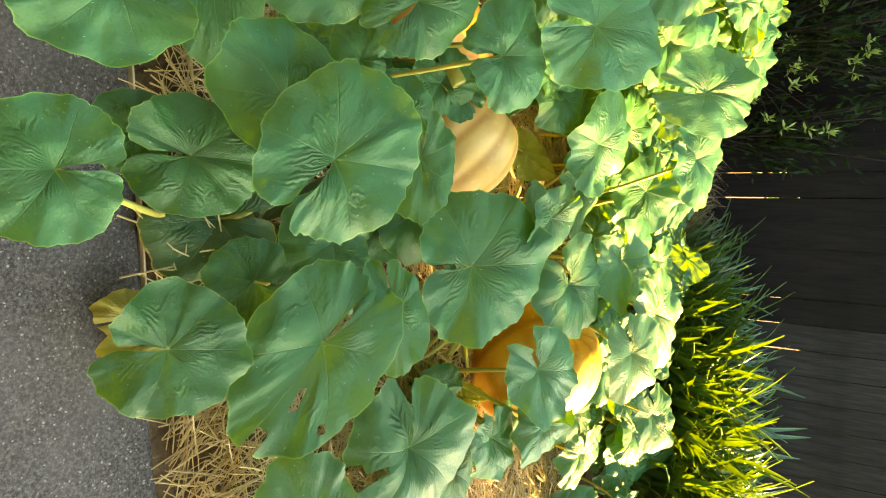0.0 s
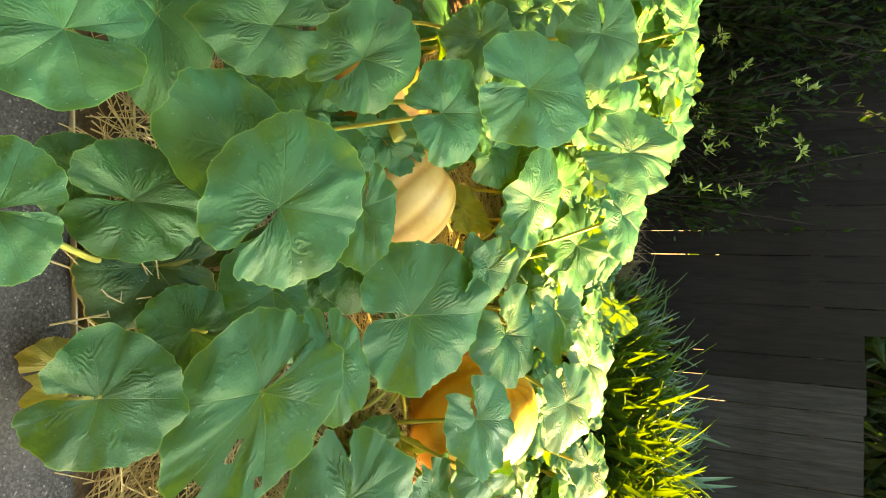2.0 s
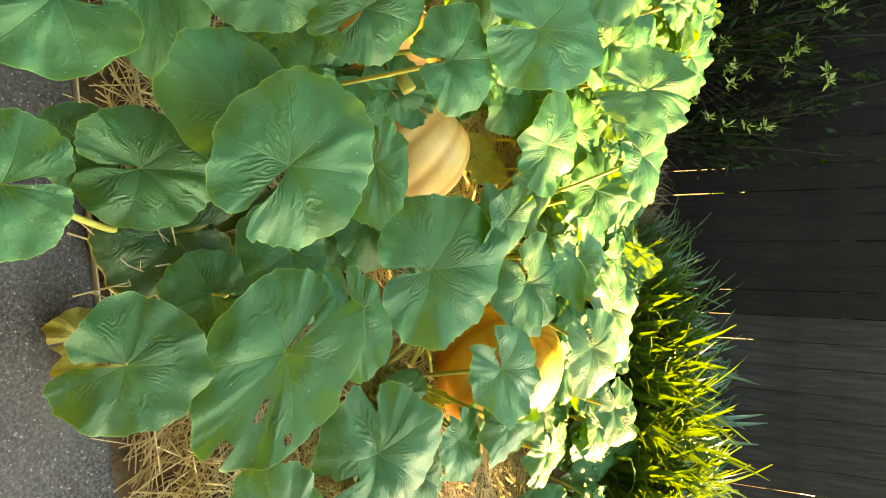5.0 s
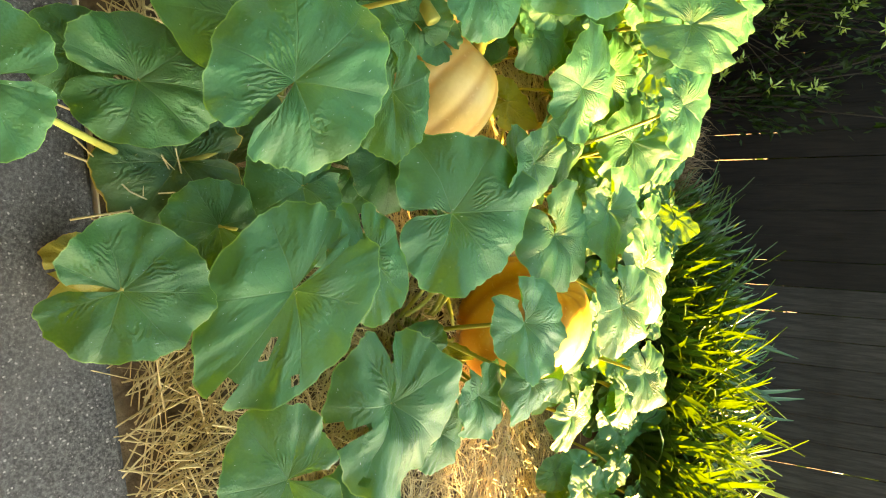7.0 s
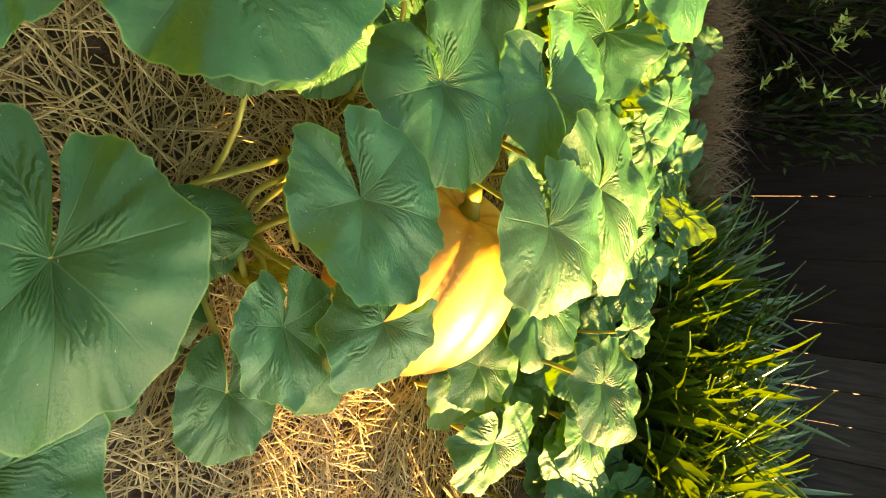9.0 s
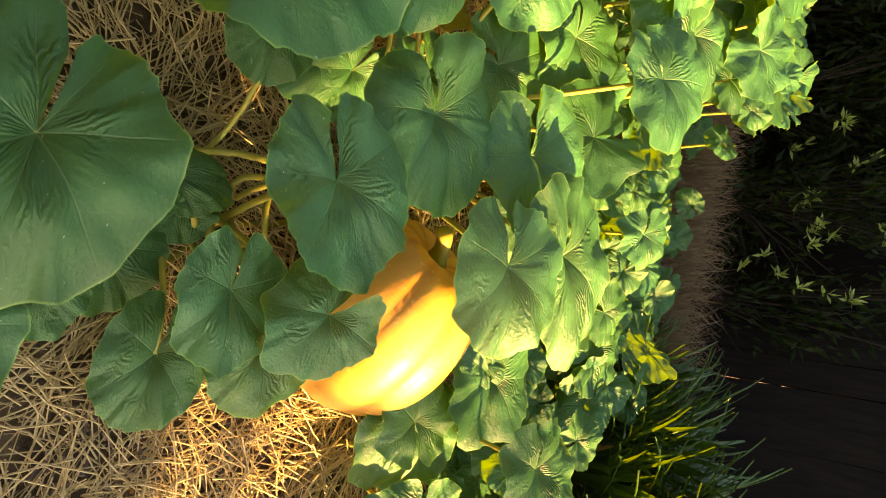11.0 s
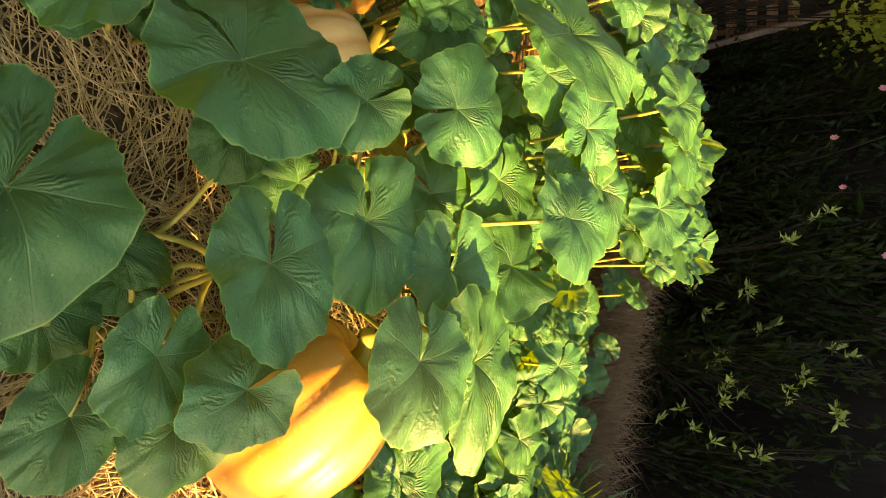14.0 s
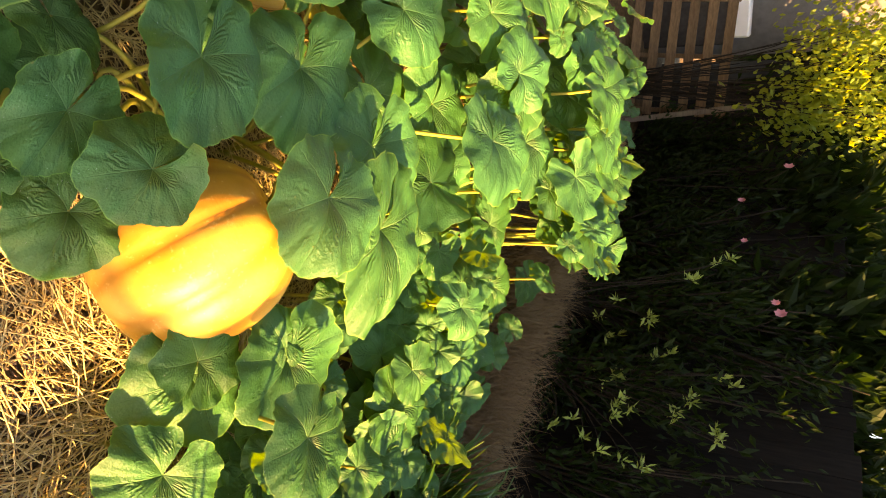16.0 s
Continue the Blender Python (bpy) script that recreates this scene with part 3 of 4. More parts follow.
leaf(0.453, 1.905, 0.482, 0.151, 0.143, 0.051, -0.104, 0.107, 0.041)
leaf(-0.562, 2.071, 0.250, 0.181, 0.110, -0.038, -0.082, 0.152, 0.053)
leaf(-0.270, 2.061, 0.590, -0.162, 0.118, 0.079, -0.106, -0.146, 0.002)
leaf(-0.149, 2.267, 0.450, -0.017, 0.208, 0.050, -0.181, -0.024, 0.038)
leaf(-0.377, 2.423, 0.550, 0.126, 0.158, 0.003, -0.127, 0.100, 0.051)
leaf(-0.330, 2.632, 0.550, 0.099, 0.098, 0.001, -0.108, 0.108, 0.042)
leaf(-0.552, 2.477, 0.760, 0.078, 0.199, 0.021, -0.162, 0.058, 0.054)
leaf(-0.593, 2.415, 0.800, -0.183, -0.037, 0.044, 0.022, -0.155, -0.039)
leaf(-0.622, 2.206, 0.720, -0.027, 0.156, 0.042, -0.143, -0.036, 0.041)
leaf(-0.954, 2.428, 0.850, 0.031, 0.068, 0.004, -0.078, 0.033, 0.030)
leaf(-1.189, 2.638, 0.850, -0.046, 0.183, 0.044, -0.152, -0.046, 0.032)
leaf(-1.105, 2.774, 0.800, -0.003, 0.150, 0.029, -0.125, -0.008, 0.030)
leaf(-1.071, 2.996, 0.920, -0.131, 0.158, 0.065, -0.137, -0.117, 0.009)
leaf(-0.727, 2.919, 0.920, -0.066, 0.196, 0.059, -0.167, -0.064, 0.024)
leaf(-0.601, 2.905, 0.850, -0.096, 0.101, 0.043, -0.089, -0.085, -0.000)
leaf(0.760, 2.631, 0.300, 0.189, 0.098, -0.004, -0.085, 0.166, 0.037)
leaf(0.756, 2.576, 0.360, -0.140, -0.070, 0.004, 0.057, -0.115, -0.026)
leaf(0.553, 2.758, 0.423, 0.109, 0.184, 0.019, -0.171, 0.097, 0.041)
leaf(0.540, 2.701, 0.420, -0.054, -0.087, -0.008, 0.072, -0.043, -0.018)
leaf(0.977, 2.758, 0.333, 0.147, 0.049, -0.002, -0.057, 0.173, 0.037)
leaf(0.749, 3.107, 0.300, 0.053, 0.205, 0.038, -0.174, 0.041, 0.025)
leaf(0.531, 3.425, 0.350, -0.036, 0.149, 0.038, -0.136, -0.034, 0.007)
leaf(0.250, 3.323, 0.450, -0.155, 0.139, 0.054, -0.122, -0.133, -0.011)
leaf(0.130, 3.239, 0.500, -0.005, 0.144, 0.032, -0.122, -0.009, 0.018)
leaf(-0.691, 3.520, 0.450, 0.062, 0.173, 0.021, -0.143, 0.046, 0.039)
leaf(-0.286, 3.005, 0.480, 0.049, 0.104, 0.008, -0.120, 0.053, 0.034)
leaf(-0.724, 3.185, 0.500, -0.101, 0.153, 0.050, -0.131, -0.091, 0.014)
leaf(-1.122, 3.849, 0.450, 0.008, 0.159, 0.030, -0.133, 0.001, 0.030)
leaf(-0.126, 2.724, 0.520, 0.019, 0.109, 0.013, -0.101, 0.015, 0.024)
leaf(-0.471, 2.706, 0.520, -0.051, 0.108, 0.028, -0.091, -0.046, 0.014)
leaf(-0.383, 1.373, 0.587, -0.019, 0.121, 0.073, -0.136, -0.036, 0.004)
leaf(-0.481, 1.547, 0.746, 0.045, 0.195, 0.113, -0.154, -0.046, 0.000)
leaf(-0.404, 1.876, 0.520, 0.125, 0.008, -0.011, -0.046, 0.077, 0.043)
leaf(-0.566, 1.784, 0.520, 0.084, 0.028, -0.000, -0.021, 0.062, 0.035)
leaf(-0.515, 1.918, 0.550, 0.104, 0.071, 0.020, -0.061, 0.076, 0.045)
leaf(-0.392, 1.966, 0.925, 0.019, 0.234, 0.123, -0.130, -0.024, 0.001, "", False)
leaf(-0.557, 2.017, 0.800, 0.093, 0.078, 0.025, -0.084, 0.083, 0.053)
leaf(-0.161, 2.606, 0.600, 0.121, -0.169, -0.055, 0.149, 0.098, 0.027)
leaf(-0.267, 2.505, 0.800, 0.086, 0.187, 0.062, -0.165, 0.066, 0.030)
leaf(-0.648, 2.013, 1.000, 0.013, 0.083, 0.041, -0.077, 0.005, 0.016)
leaf(0.761, 2.794, 0.620, 0.158, 0.073, 0.035, -0.067, 0.129, 0.034)
leaf(0.599, 3.169, 0.550, -0.059, 0.094, 0.029, -0.083, -0.048, -0.013)
leaf(0.930, 3.122, 0.450, 0.105, 0.180, 0.054, -0.157, 0.086, 0.020)
leaf(-0.149, 3.161, 0.600, 0.110, 0.058, 0.009, -0.068, 0.122, 0.041)
leaf(0.031, 1.132, 0.060, 0.038, -0.248, -0.099, 0.224, 0.031, 0.010, "old")
leaf(0.140, 1.339, 0.120, 0.059, -0.110, -0.048, 0.130, 0.057, 0.030)
leaf(0.011, 1.497, 0.140, 0.026, 0.139, 0.065, -0.129, 0.019, 0.011)
leaf(0.707, 1.746, 0.100, 0.074, 0.138, 0.015, -0.116, 0.059, 0.023)
leaf(0.819, 1.677, 0.120, 0.071, 0.087, 0.008, -0.073, 0.058, 0.015)
leaf(0.556, 1.844, 0.130, 0.075, -0.066, -0.023, 0.057, 0.064, 0.004)
leaf(-1.060, 2.883, 0.950, -0.057, 0.196, 0.068, -0.173, -0.052, 0.004)
leaf(-1.038, 2.686, 0.980, -0.105, 0.175, 0.068, -0.156, -0.090, -0.009)
leaf(-0.954, 3.025, 0.860, -0.123, 0.152, 0.061, -0.136, -0.103, -0.019)
leaf(-1.052, 3.407, 0.840, 0.168, 0.132, 0.025, -0.112, 0.132, 0.053)
leaf(-0.602, 2.695, 0.780, 0.124, 0.170, 0.044, -0.147, 0.096, 0.041)
leaf(-0.684, 1.745, 0.880, 0.128, 0.088, 0.021, -0.085, 0.104, 0.081)
leaf(-0.023, 2.139, 0.340, 0.106, 0.098, 0.038, -0.089, 0.082, 0.034)
leaf(0.074, 1.999, 0.250, 0.139, -0.010, -0.036, 0.013, 0.118, 0.018)
leaf(0.108, 1.920, 0.220, 0.108, -0.018, -0.030, 0.019, 0.093, 0.011)
leaf(0.180, 1.748, 0.280, 0.099, 0.079, -0.015, -0.062, 0.082, 0.029)
leaf(-0.021, 1.839, 0.530, 0.131, -0.034, -0.050, 0.034, 0.116, 0.010)

leaf(-1.604, 3.450, 0.843, -0.050, 0.112, 0.100, -0.137, -0.019, 0.021)
leaf(-1.256, 3.400, 0.800, 0.020, 0.162, 0.121, -0.065, -0.075, -0.042)
leaf(-1.020, 3.400, 0.892, -0.066, 0.078, 0.078, -0.053, -0.037, -0.015)
leaf(-0.823, 3.350, 0.818, -0.015, 0.069, 0.057, -0.073, 0.001, 0.019)
leaf(-0.994, 3.350, 0.704, -0.079, 0.066, 0.072, -0.101, -0.014, 0.016)
leaf(-1.849, 3.450, 0.718, -0.018, 0.113, 0.092, -0.126, -0.012, 0.024)

# leaves of the outer bed, where they grow close together
bed_rng = random.Random(5)


def loose_leaf(x, y, z, size, lean=0.5):
    a = bed_rng.uniform(-2.6, 0.2)
    n = Vector((bed_rng.gauss(0.1, 0.35), bed_rng.gauss(-0.6, 0.35), 1)).normalized()
    t = Vector((math.cos(a), math.sin(a), 0))
    t = (t - n * t.dot(n)).normalized() * size
    w = n.cross(t) * bed_rng.uniform(0.75, 1.0)
    leaf(x, y, z, *t, *w, bed_rng.choice(("", "", "", "", "", "torn")), bed_rng.random() < 0.4)


for i in range(250):
    x, y = bed_rng.uniform(-3.0, -0.55), bed_rng.uniform(1.5, 4.0)
    if y > (3.8 if x < -1.1 else 3.6) or y < 1.5 - 0.25 * (x + 0.5):
        continue
    top = 0.62 + 0.24 * min(max((-x - 0.6) / 0.6, 0), 1) - 0.16 * min(max((-x - 1.5) / 0.8, 0), 1) + 0.14 * noise.noise((x * 1.5, y * 1.5, 3)) - 0.06 * max(0, y - 3.5)
    loose_leaf(x, y, top - bed_rng.random() ** 2 * 0.3, bed_rng.uniform(0.09, 0.18))
for i in range(110):
    x, y = bed_rng.uniform(-0.7, 1.0), bed_rng.uniform(2.55, 3.9)
    if y > 3.85 - 0.55 * max(0, x) or (x > 0.15 and y < 2.85):
        continue
    loose_leaf(x, y, 0.46 - bed_rng.random() * 0.25 + (0.1 if x < 0.2 and y > 3.2 else 0.0), bed_rng.uniform(0.08, 0.14))
for i in range(30):
    x, y = bed_rng.uniform(0.8, 1.75), bed_rng.uniform(2.85, 3.6)
    loose_leaf(x, y, 0.42 - bed_rng.random() * 0.2 + 0.1 * (y - 3), bed_rng.uniform(0.10, 0.17))
for i in range(45):
    x, y = bed_rng.uniform(-0.9, -0.2), bed_rng.uniform(0.95, 2.3)
    loose_leaf(x, y, bed_rng.uniform(0.12, 0.30), bed_rng.uniform(0.07, 0.12))
for i in range(46):
    x, y = bed_rng.uniform(-0.5, 0.55), bed_rng.uniform(2.75, 3.75)
    loose_leaf(x, y, 0.30 + 0.12 * (y - 2.8) + bed_rng.uniform(-0.06, 0.1), bed_rng.uniform(0.09, 0.15))
for i in range(20):
    x, y = bed_rng.uniform(-0.85, -0.4), bed_rng.uniform(1.75, 2.75)
    loose_leaf(x, y, bed_rng.uniform(0.3, 0.52) + 0.12 * max(0, -x), bed_rng.uniform(0.06, 0.11))
leaf(0.235, 0.81, 0.045, -0.02, -0.075, -0.008, 0.055, -0.012, 0.0, "yellow", False)
leaf(0.30, 0.83, 0.04, 0.0, -0.075, -0.008, 0.05, 0.0, 0.005, "yellow", False)
leaf(0.60, 1.98, 0.17, 0.02, 0.03, 0.09, 0.04, -0.02, 0.02, "yellow")
leaf(-0.25, 2.07, 0.33, 0.07, 0.09, 0.05, 0.07, -0.04, -0.02, "yellow")

for plant, (x, y) in zip(PLANTS, ROOTS):
    pts = [Vector((x, y, 0.03)) + Vector((0.10 * i * (1 if x > 0 and y > 2.5 else -1) + 0.05 * math.sin(i * 1.7 + x), 0.09 * i + 0.04 * math.cos(i * 2.1), 0.012 * math.sin(i * 2.0))) for i in range(-4, 7)]
    pts = [Vector((p.x, max(p.y, edge_y(p.x) + 0.05), p.z + bank(p.x, p.y))) for p in pts]
    part_of(plant, "vine", tube("vine", pts, [0.011] * len(pts), STALK, 7), None, "thick trailing stem")

# stalks that rise from the crown of the plant beside the large pumpkin
for a, b, c in (
    ((0.30, 2.10, 0.06), (0.38, 1.92, 0.15), (0.45, 1.80, 0.12)),
    ((0.30, 2.06, 0.06), (0.34, 2.03, 0.15), (0.39, 2.13, 0.12)),
    ((0.27, 2.29, 0.06), (0.37, 2.05, 0.15), (0.47, 1.96, 0.12)),
    ((0.33, 2.09, 0.06), (0.44, 2.02, 0.15), (0.53, 2.10, 0.12)),
    ((0.50, 1.96, 0.06), (0.57, 1.92, 0.15), (0.62, 1.97, 0.12)),
    ((0.50, 2.01, 0.06), (0.55, 1.99, 0.15), (0.57, 2.10, 0.12)),
    ((0.32, 2.17, 0.06), (0.41, 1.96, 0.15), (0.46, 1.94, 0.12)),
):
    bend = Vector(b) - (Vector(a) + Vector(c)) / 2
    part_of(PLANTS[1], "stalk", tube("stalk", curve_points(a, c, bend, 8), [0.0095 - 0.0004 * i for i in range(8)], STALK, 7))


# ---- straw, chips, dry grass ----
def sticks(name, material, label, category, n, spots, length, thick, lift, flat=0.25, seed=1):
    rng = random.Random(seed)
    verts, faces = [], []
    for _ in range(n):
        p = spots(rng)
        if p is None:
            continue
        a, l = 5.0 * noise.noise((p[0] * 1.6, p[1] * 1.6, 3.3)) + rng.gauss(0, 0.75), length * rng.uniform(0.35, 1.4)
        rise = rng.gauss(0, flat)
        d = Vector((math.cos(a), math.sin(a), rise)).normalized()
        c = Vector((p[0], p[1], bank(p[0], p[1]) + lift * rng.random() ** 1.5 + 0.004))
        bend = Vector((rng.gauss(0, 0.09), rng.gauss(0, 0.09), rng.gauss(0.02, 0.05))) * l
        side = d.cross(Vector((0, 0, 1))).normalized() * thick * rng.uniform(0.6, 1.3)
        up = side.cross(d).normalized() * thick
        b0 = len(verts)
        for s, off in ((-0.5, 0.0), (0.0, 1.0), (0.5, 0.0)):
            q = c + d * (l * s) + bend * off
            q.z = max(q.z, bank(q.x, q.y) + 0.003)
            verts += [q - side, q + side, q + up]
        for r in (0, 3):
            for k in range(3):
                k2 = (k + 1) % 3
                faces.append((b0 + r + k, b0 + r + k2, b0 + r + 3 + k2, b0 + r + 3 + k))
    return tagged(new(name, mesh_of(name, verts, faces, material, False)), label, category, kind="stuff")


def straw_spot(rng):
    x, y = rng.uniform(-1.0, 2.5), rng.uniform(0.88, 3.9)
    far = 3.35 + 0.25 * noise.noise((x * 1.5, 0, 4)) + rng.gauss(0, 0.1)
    return (x, y) if edge_y(x) + 0.045 < y < far and noise.noise((x * 2.2, y * 2.2, 7)) > -0.62 else None


sticks("straw", STRAW, "loose golden straw mulch spread over the soil", "straw", 21000, straw_spot, 0.19, 0.0019, 0.065, 0.2, 1)
sticks("fine_straw", STRAW, "short broken bits of pale straw on the soil", "straw", 9000, straw_spot, 0.06, 0.001, 0.03, 0.3, 2)
sticks("wood_chips", CHIP, "small brown wood chips scattered over bare soil", "mulch", 2600, lambda r: (r.uniform(0.9, 2.2), r.uniform(1.9, 3.3)), 0.028, 0.004, 0.02, 0.2, 3)


def blades(name, material, label, category, n, spots, height, width, seed, spread=0.35):
    rng = random.Random(seed)
    verts, faces = [], []
    for _ in range(n):
        x, y = spots(rng)
        a, h = rng.uniform(0, 2 * math.pi), height * rng.uniform(0.4, 1.2)
        d = Vector((math.cos(a), math.sin(a), 0)) * spread * rng.random()
        s = Vector((-math.sin(a), math.cos(a), 0)) * width
        z0 = bank(x, y) - 0.02
        b0 = len(verts)
        for k in range(4):
            q = k / 3
            p = Vector((x, y, z0)) + d * h * q * q * 2 + Vector((0, 0, h * (q - 0.35 * spread * q * q)))
            verts += [p - s * (1 - 0.85 * q), p + s * (1 - 0.85 * q)]
        for k in range(3):
            faces.append((b0 + 2 * k, b0 + 2 * k + 1, b0 + 2 * k + 3, b0 + 2 * k + 2))
    return tagged(new(name, mesh_of(name, verts, faces, material)), label, category, kind="stuff")


blades("dry_grass", DRY, "dry brown grass along the back of the bed", "dry grass", 12000, lambda r: (r.uniform(-3.6, 0.1), 4.32 + r.gauss(0, 0.17)), 0.34, 0.0035, 8, 0.6)


# ---- strap-leaved clumps ----
def strap_mesh(seed, length, material):
    rng = random.Random(seed)
    verts, faces = [], []
    n, arch, wd = 8, rng.uniform(0.15, 0.95), rng.uniform(0.012, 0.019)
    for i in range(n + 1):
        q = i / n
        ang = radians(84) - arch * q ** 1.4 * 1.5
        p = Vector((0, 0, 0)) if i == 0 else p + Vector((math.cos(ang), 0, math.sin(ang))) * (length / n)
        w = wd * min(1.0, 0.55 + q * 1.5) * (1 - max(0, q - 0.8) / 0.2 * 0.85)
        verts += [p + Vector((0, -w, 0.004)), p + Vector((0, 0, -0.002)), p + Vector((0, w, 0.004))]
    for i in range(n):
        for k in range(2):
            faces.append((i * 3 + k, i * 3 + k + 1, i * 3 + k + 4, i * 3 + k + 3))
    return mesh_of("strap", verts, faces, material)


STRAPS = [strap_mesh(s, 0.50 + 0.045 * s, STRAP) for s in range(8)]
STRAPS_DRY = [strap_mesh(20 + s, 0.4, STRAP_DRY) for s in range(2)]


def agapanthus(x, y, n, size, seed):
    rng = random.Random(seed)
    plant = thing("agapanthus", "clump of arching glossy green strap leaves before the fence", "agapanthus", (x, y, bank(x, y)), "strap-leaved clumps")
    for i in range(n):
        dry = rng.random() < 0.06
        a = rng.uniform(0, 2 * math.pi)
        r = 0.26 * math.sqrt(rng.random())
        at = Vector((x + r * math.cos(a), y + r * math.sin(a), bank(x, y) - 0.01))
        turn = a + rng.gauss(0, 0.5)
        s = size * rng.uniform(0.72, 1.0)
        m = Matrix.Translation(at) @ Matrix.Rotation(turn, 4, "Z") @ Matrix.Rotation(rng.gauss(0, 0.12) + 0.14 * (r / 0.22) * rng.random(), 4, "Y") @ Matrix.Scale(s, 4)
        part_of(plant, "strap_leaf", rng.choice(STRAPS_DRY if dry else STRAPS), m, "dry pale strap leaf" if dry else "")


for k, (x, y, n, s) in enumerate(((0.22, 4.15, 130, 0.75), (0.6, 4.15, 150, 0.92), (1.0, 4.1, 170, 1.05), (1.42, 4.05, 180, 1.12), (1.85, 4.05, 170, 1.15), (2.3, 4.1, 130, 1.15), (0.82, 4.5, 120, 1.12), (1.3, 4.5, 130, 1.2), (1.8, 4.55, 120, 1.25), (2.3, 4.6, 90, 1.2), (0.4, 4.5, 90, 0.9))):
    agapanthus(x, y - 0.06, int(n * 2.2), s * 0.98, 30 + k)


# ---- shrubs and trees ----
def shrub(name, label, category, at, spread, height, twigs, leaves, seed, leaf_len, material, group="", low=0.1, crown=False):
    """A bush of thin branches; crown: a tree whose small round leaves sit at the branch ends."""
    rng = random.Random(seed)
    at = Vector(at)
    th = thing(name, label, category, at, group)
    verts, faces, lv, lf = [], [], [], []
    ends = []
    for i in range(twigs):
        a = rng.uniform(0, 2 * math.pi)
        out = Vector((math.cos(a) * spread[0] * rng.random() ** 0.5, math.sin(a) * spread[1] * rng.random() ** 0.5, height * rng.uniform(low, 1.0)))
        foot = at + Vector((rng.uniform(-0.12, 0.12) * spread[0], rng.uniform(-0.12, 0.12) * spread[1], 0))
        pts = curve_points(foot, at + out, (0, 0, 0.12 * height * rng.random()), 6)
        tv, tf = tube_data(pts, [(0.0035 if crown else 0.012) * (1 - 0.14 * k) * max(0.5, height * 0.6) for k in range(6)], 4)
        o = len(verts)
        verts += tv
        faces += [tuple(v + o for v in q) for q in tf]
        ends += [(p, (pts[k] - pts[k - 1]).normalized()) for k, p in enumerate(pts) if k >= (4 if crown else 2)]
    for i in range(leaves):
        p, d = rng.choice(ends)
        p = p + Vector((rng.gauss(0, 0.06), rng.gauss(0, 0.06), rng.gauss(0, 0.06))) * max(1, height * 0.7)
        w = (d + Vector((rng.gauss(0, 0.6), rng.gauss(0, 0.6), rng.gauss(0.1, 0.5)))).normalized()
        l = leaf_len * rng.uniform(0.6, 1.3)
        s = w.orthogonal().normalized()
        s.rotate(Matrix.Rotation(rng.uniform(0, 6.28), 3, w))
        s *= l * (0.30 if crown else 0.17)
        up = w.cross(s).normalized() * l * 0.05
        o = len(lv)
        lv += [p, p + w * l * 0.4 + s, p + w * l * 0.45 + up, p + w * l * 0.4 - s, p + w * l - up]
        lf += [(o, o + 1, o + 2), (o, o + 2, o + 3), (o + 1, o + 4, o + 2), (o + 2, o + 4, o + 3)]
    part_of(th, "branchwork", mesh_of("branchwork", verts, faces, TWIG), None, "thin brown branches")
    part_of(th, "foliage", mesh_of("foliage", lv, lf, material, False))
    return th


dark = "dense dark green shrub with narrow leaves against the fence"
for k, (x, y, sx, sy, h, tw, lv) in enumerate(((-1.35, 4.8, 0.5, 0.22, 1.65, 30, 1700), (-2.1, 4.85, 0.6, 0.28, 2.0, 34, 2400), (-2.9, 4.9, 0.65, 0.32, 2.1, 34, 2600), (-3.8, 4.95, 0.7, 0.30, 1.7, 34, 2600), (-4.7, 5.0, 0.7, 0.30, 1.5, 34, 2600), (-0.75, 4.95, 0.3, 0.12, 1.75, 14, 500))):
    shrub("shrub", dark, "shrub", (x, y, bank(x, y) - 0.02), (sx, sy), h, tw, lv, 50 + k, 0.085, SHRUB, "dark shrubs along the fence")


def sprig_bush(at, tips, seed):
    """A thin bush whose shoots end in whorls of narrow leaves, coloured pale as if sunlit."""
    rng = random.Random(seed)
    at = Vector(at)
    th = thing("shrub", "thin shrub with narrow leaves coloured pale as if sunlit on bare shoots", "shrub", at, "pale shoots before the fence")
    tips = [Vector(p) for p in tips]
    tips += [p + Vector((rng.uniform(-0.12, 0.12), rng.uniform(-0.02, 0.06), rng.uniform(-0.12, 0.12))) for p in tips]
    for tip in tips:
        part_of(th, "shoot", tube("shoot", curve_points(at + Vector((rng.uniform(-0.1, 0.1), 0, 0)), tip, (0, 0, 0.1), 6), [0.006 - 0.0008 * i for i in range(6)], TWIG, 5))
        vs, fs = [], []
        way = Vector((rng.gauss(0, 0.5), -0.4, 1)).normalized()
        for k in range(rng.randrange(9, 15)):
            p = tip - way * 0.05 * rng.random()
            d = (way * 0.5 + Vector((rng.gauss(0, 0.8), rng.gauss(-0.3, 0.6), rng.gauss(0, 0.7)))).normalized()
            l = rng.uniform(0.04, 0.075)
            w = d.orthogonal().normalized()
            w.rotate(Matrix.Rotation(rng.uniform(0, 6.28), 3, d))
            up = w.cross(d) * l * 0.06
            w *= l * 0.15
            o = len(vs)
            vs += [p, p + d * l * 0.45 + w, p + d * l * 0.45 + up, p + d * l * 0.45 - w, p + d * l - up]
            fs += [(o, o + 1, o + 2), (o, o + 2, o + 3), (o + 1, o + 4, o + 2), (o + 2, o + 4, o + 3)]
        part_of(th, "leaf_whorl", mesh_of("leaf_whorl", vs, fs, SPRIG_SUNLIT, False))


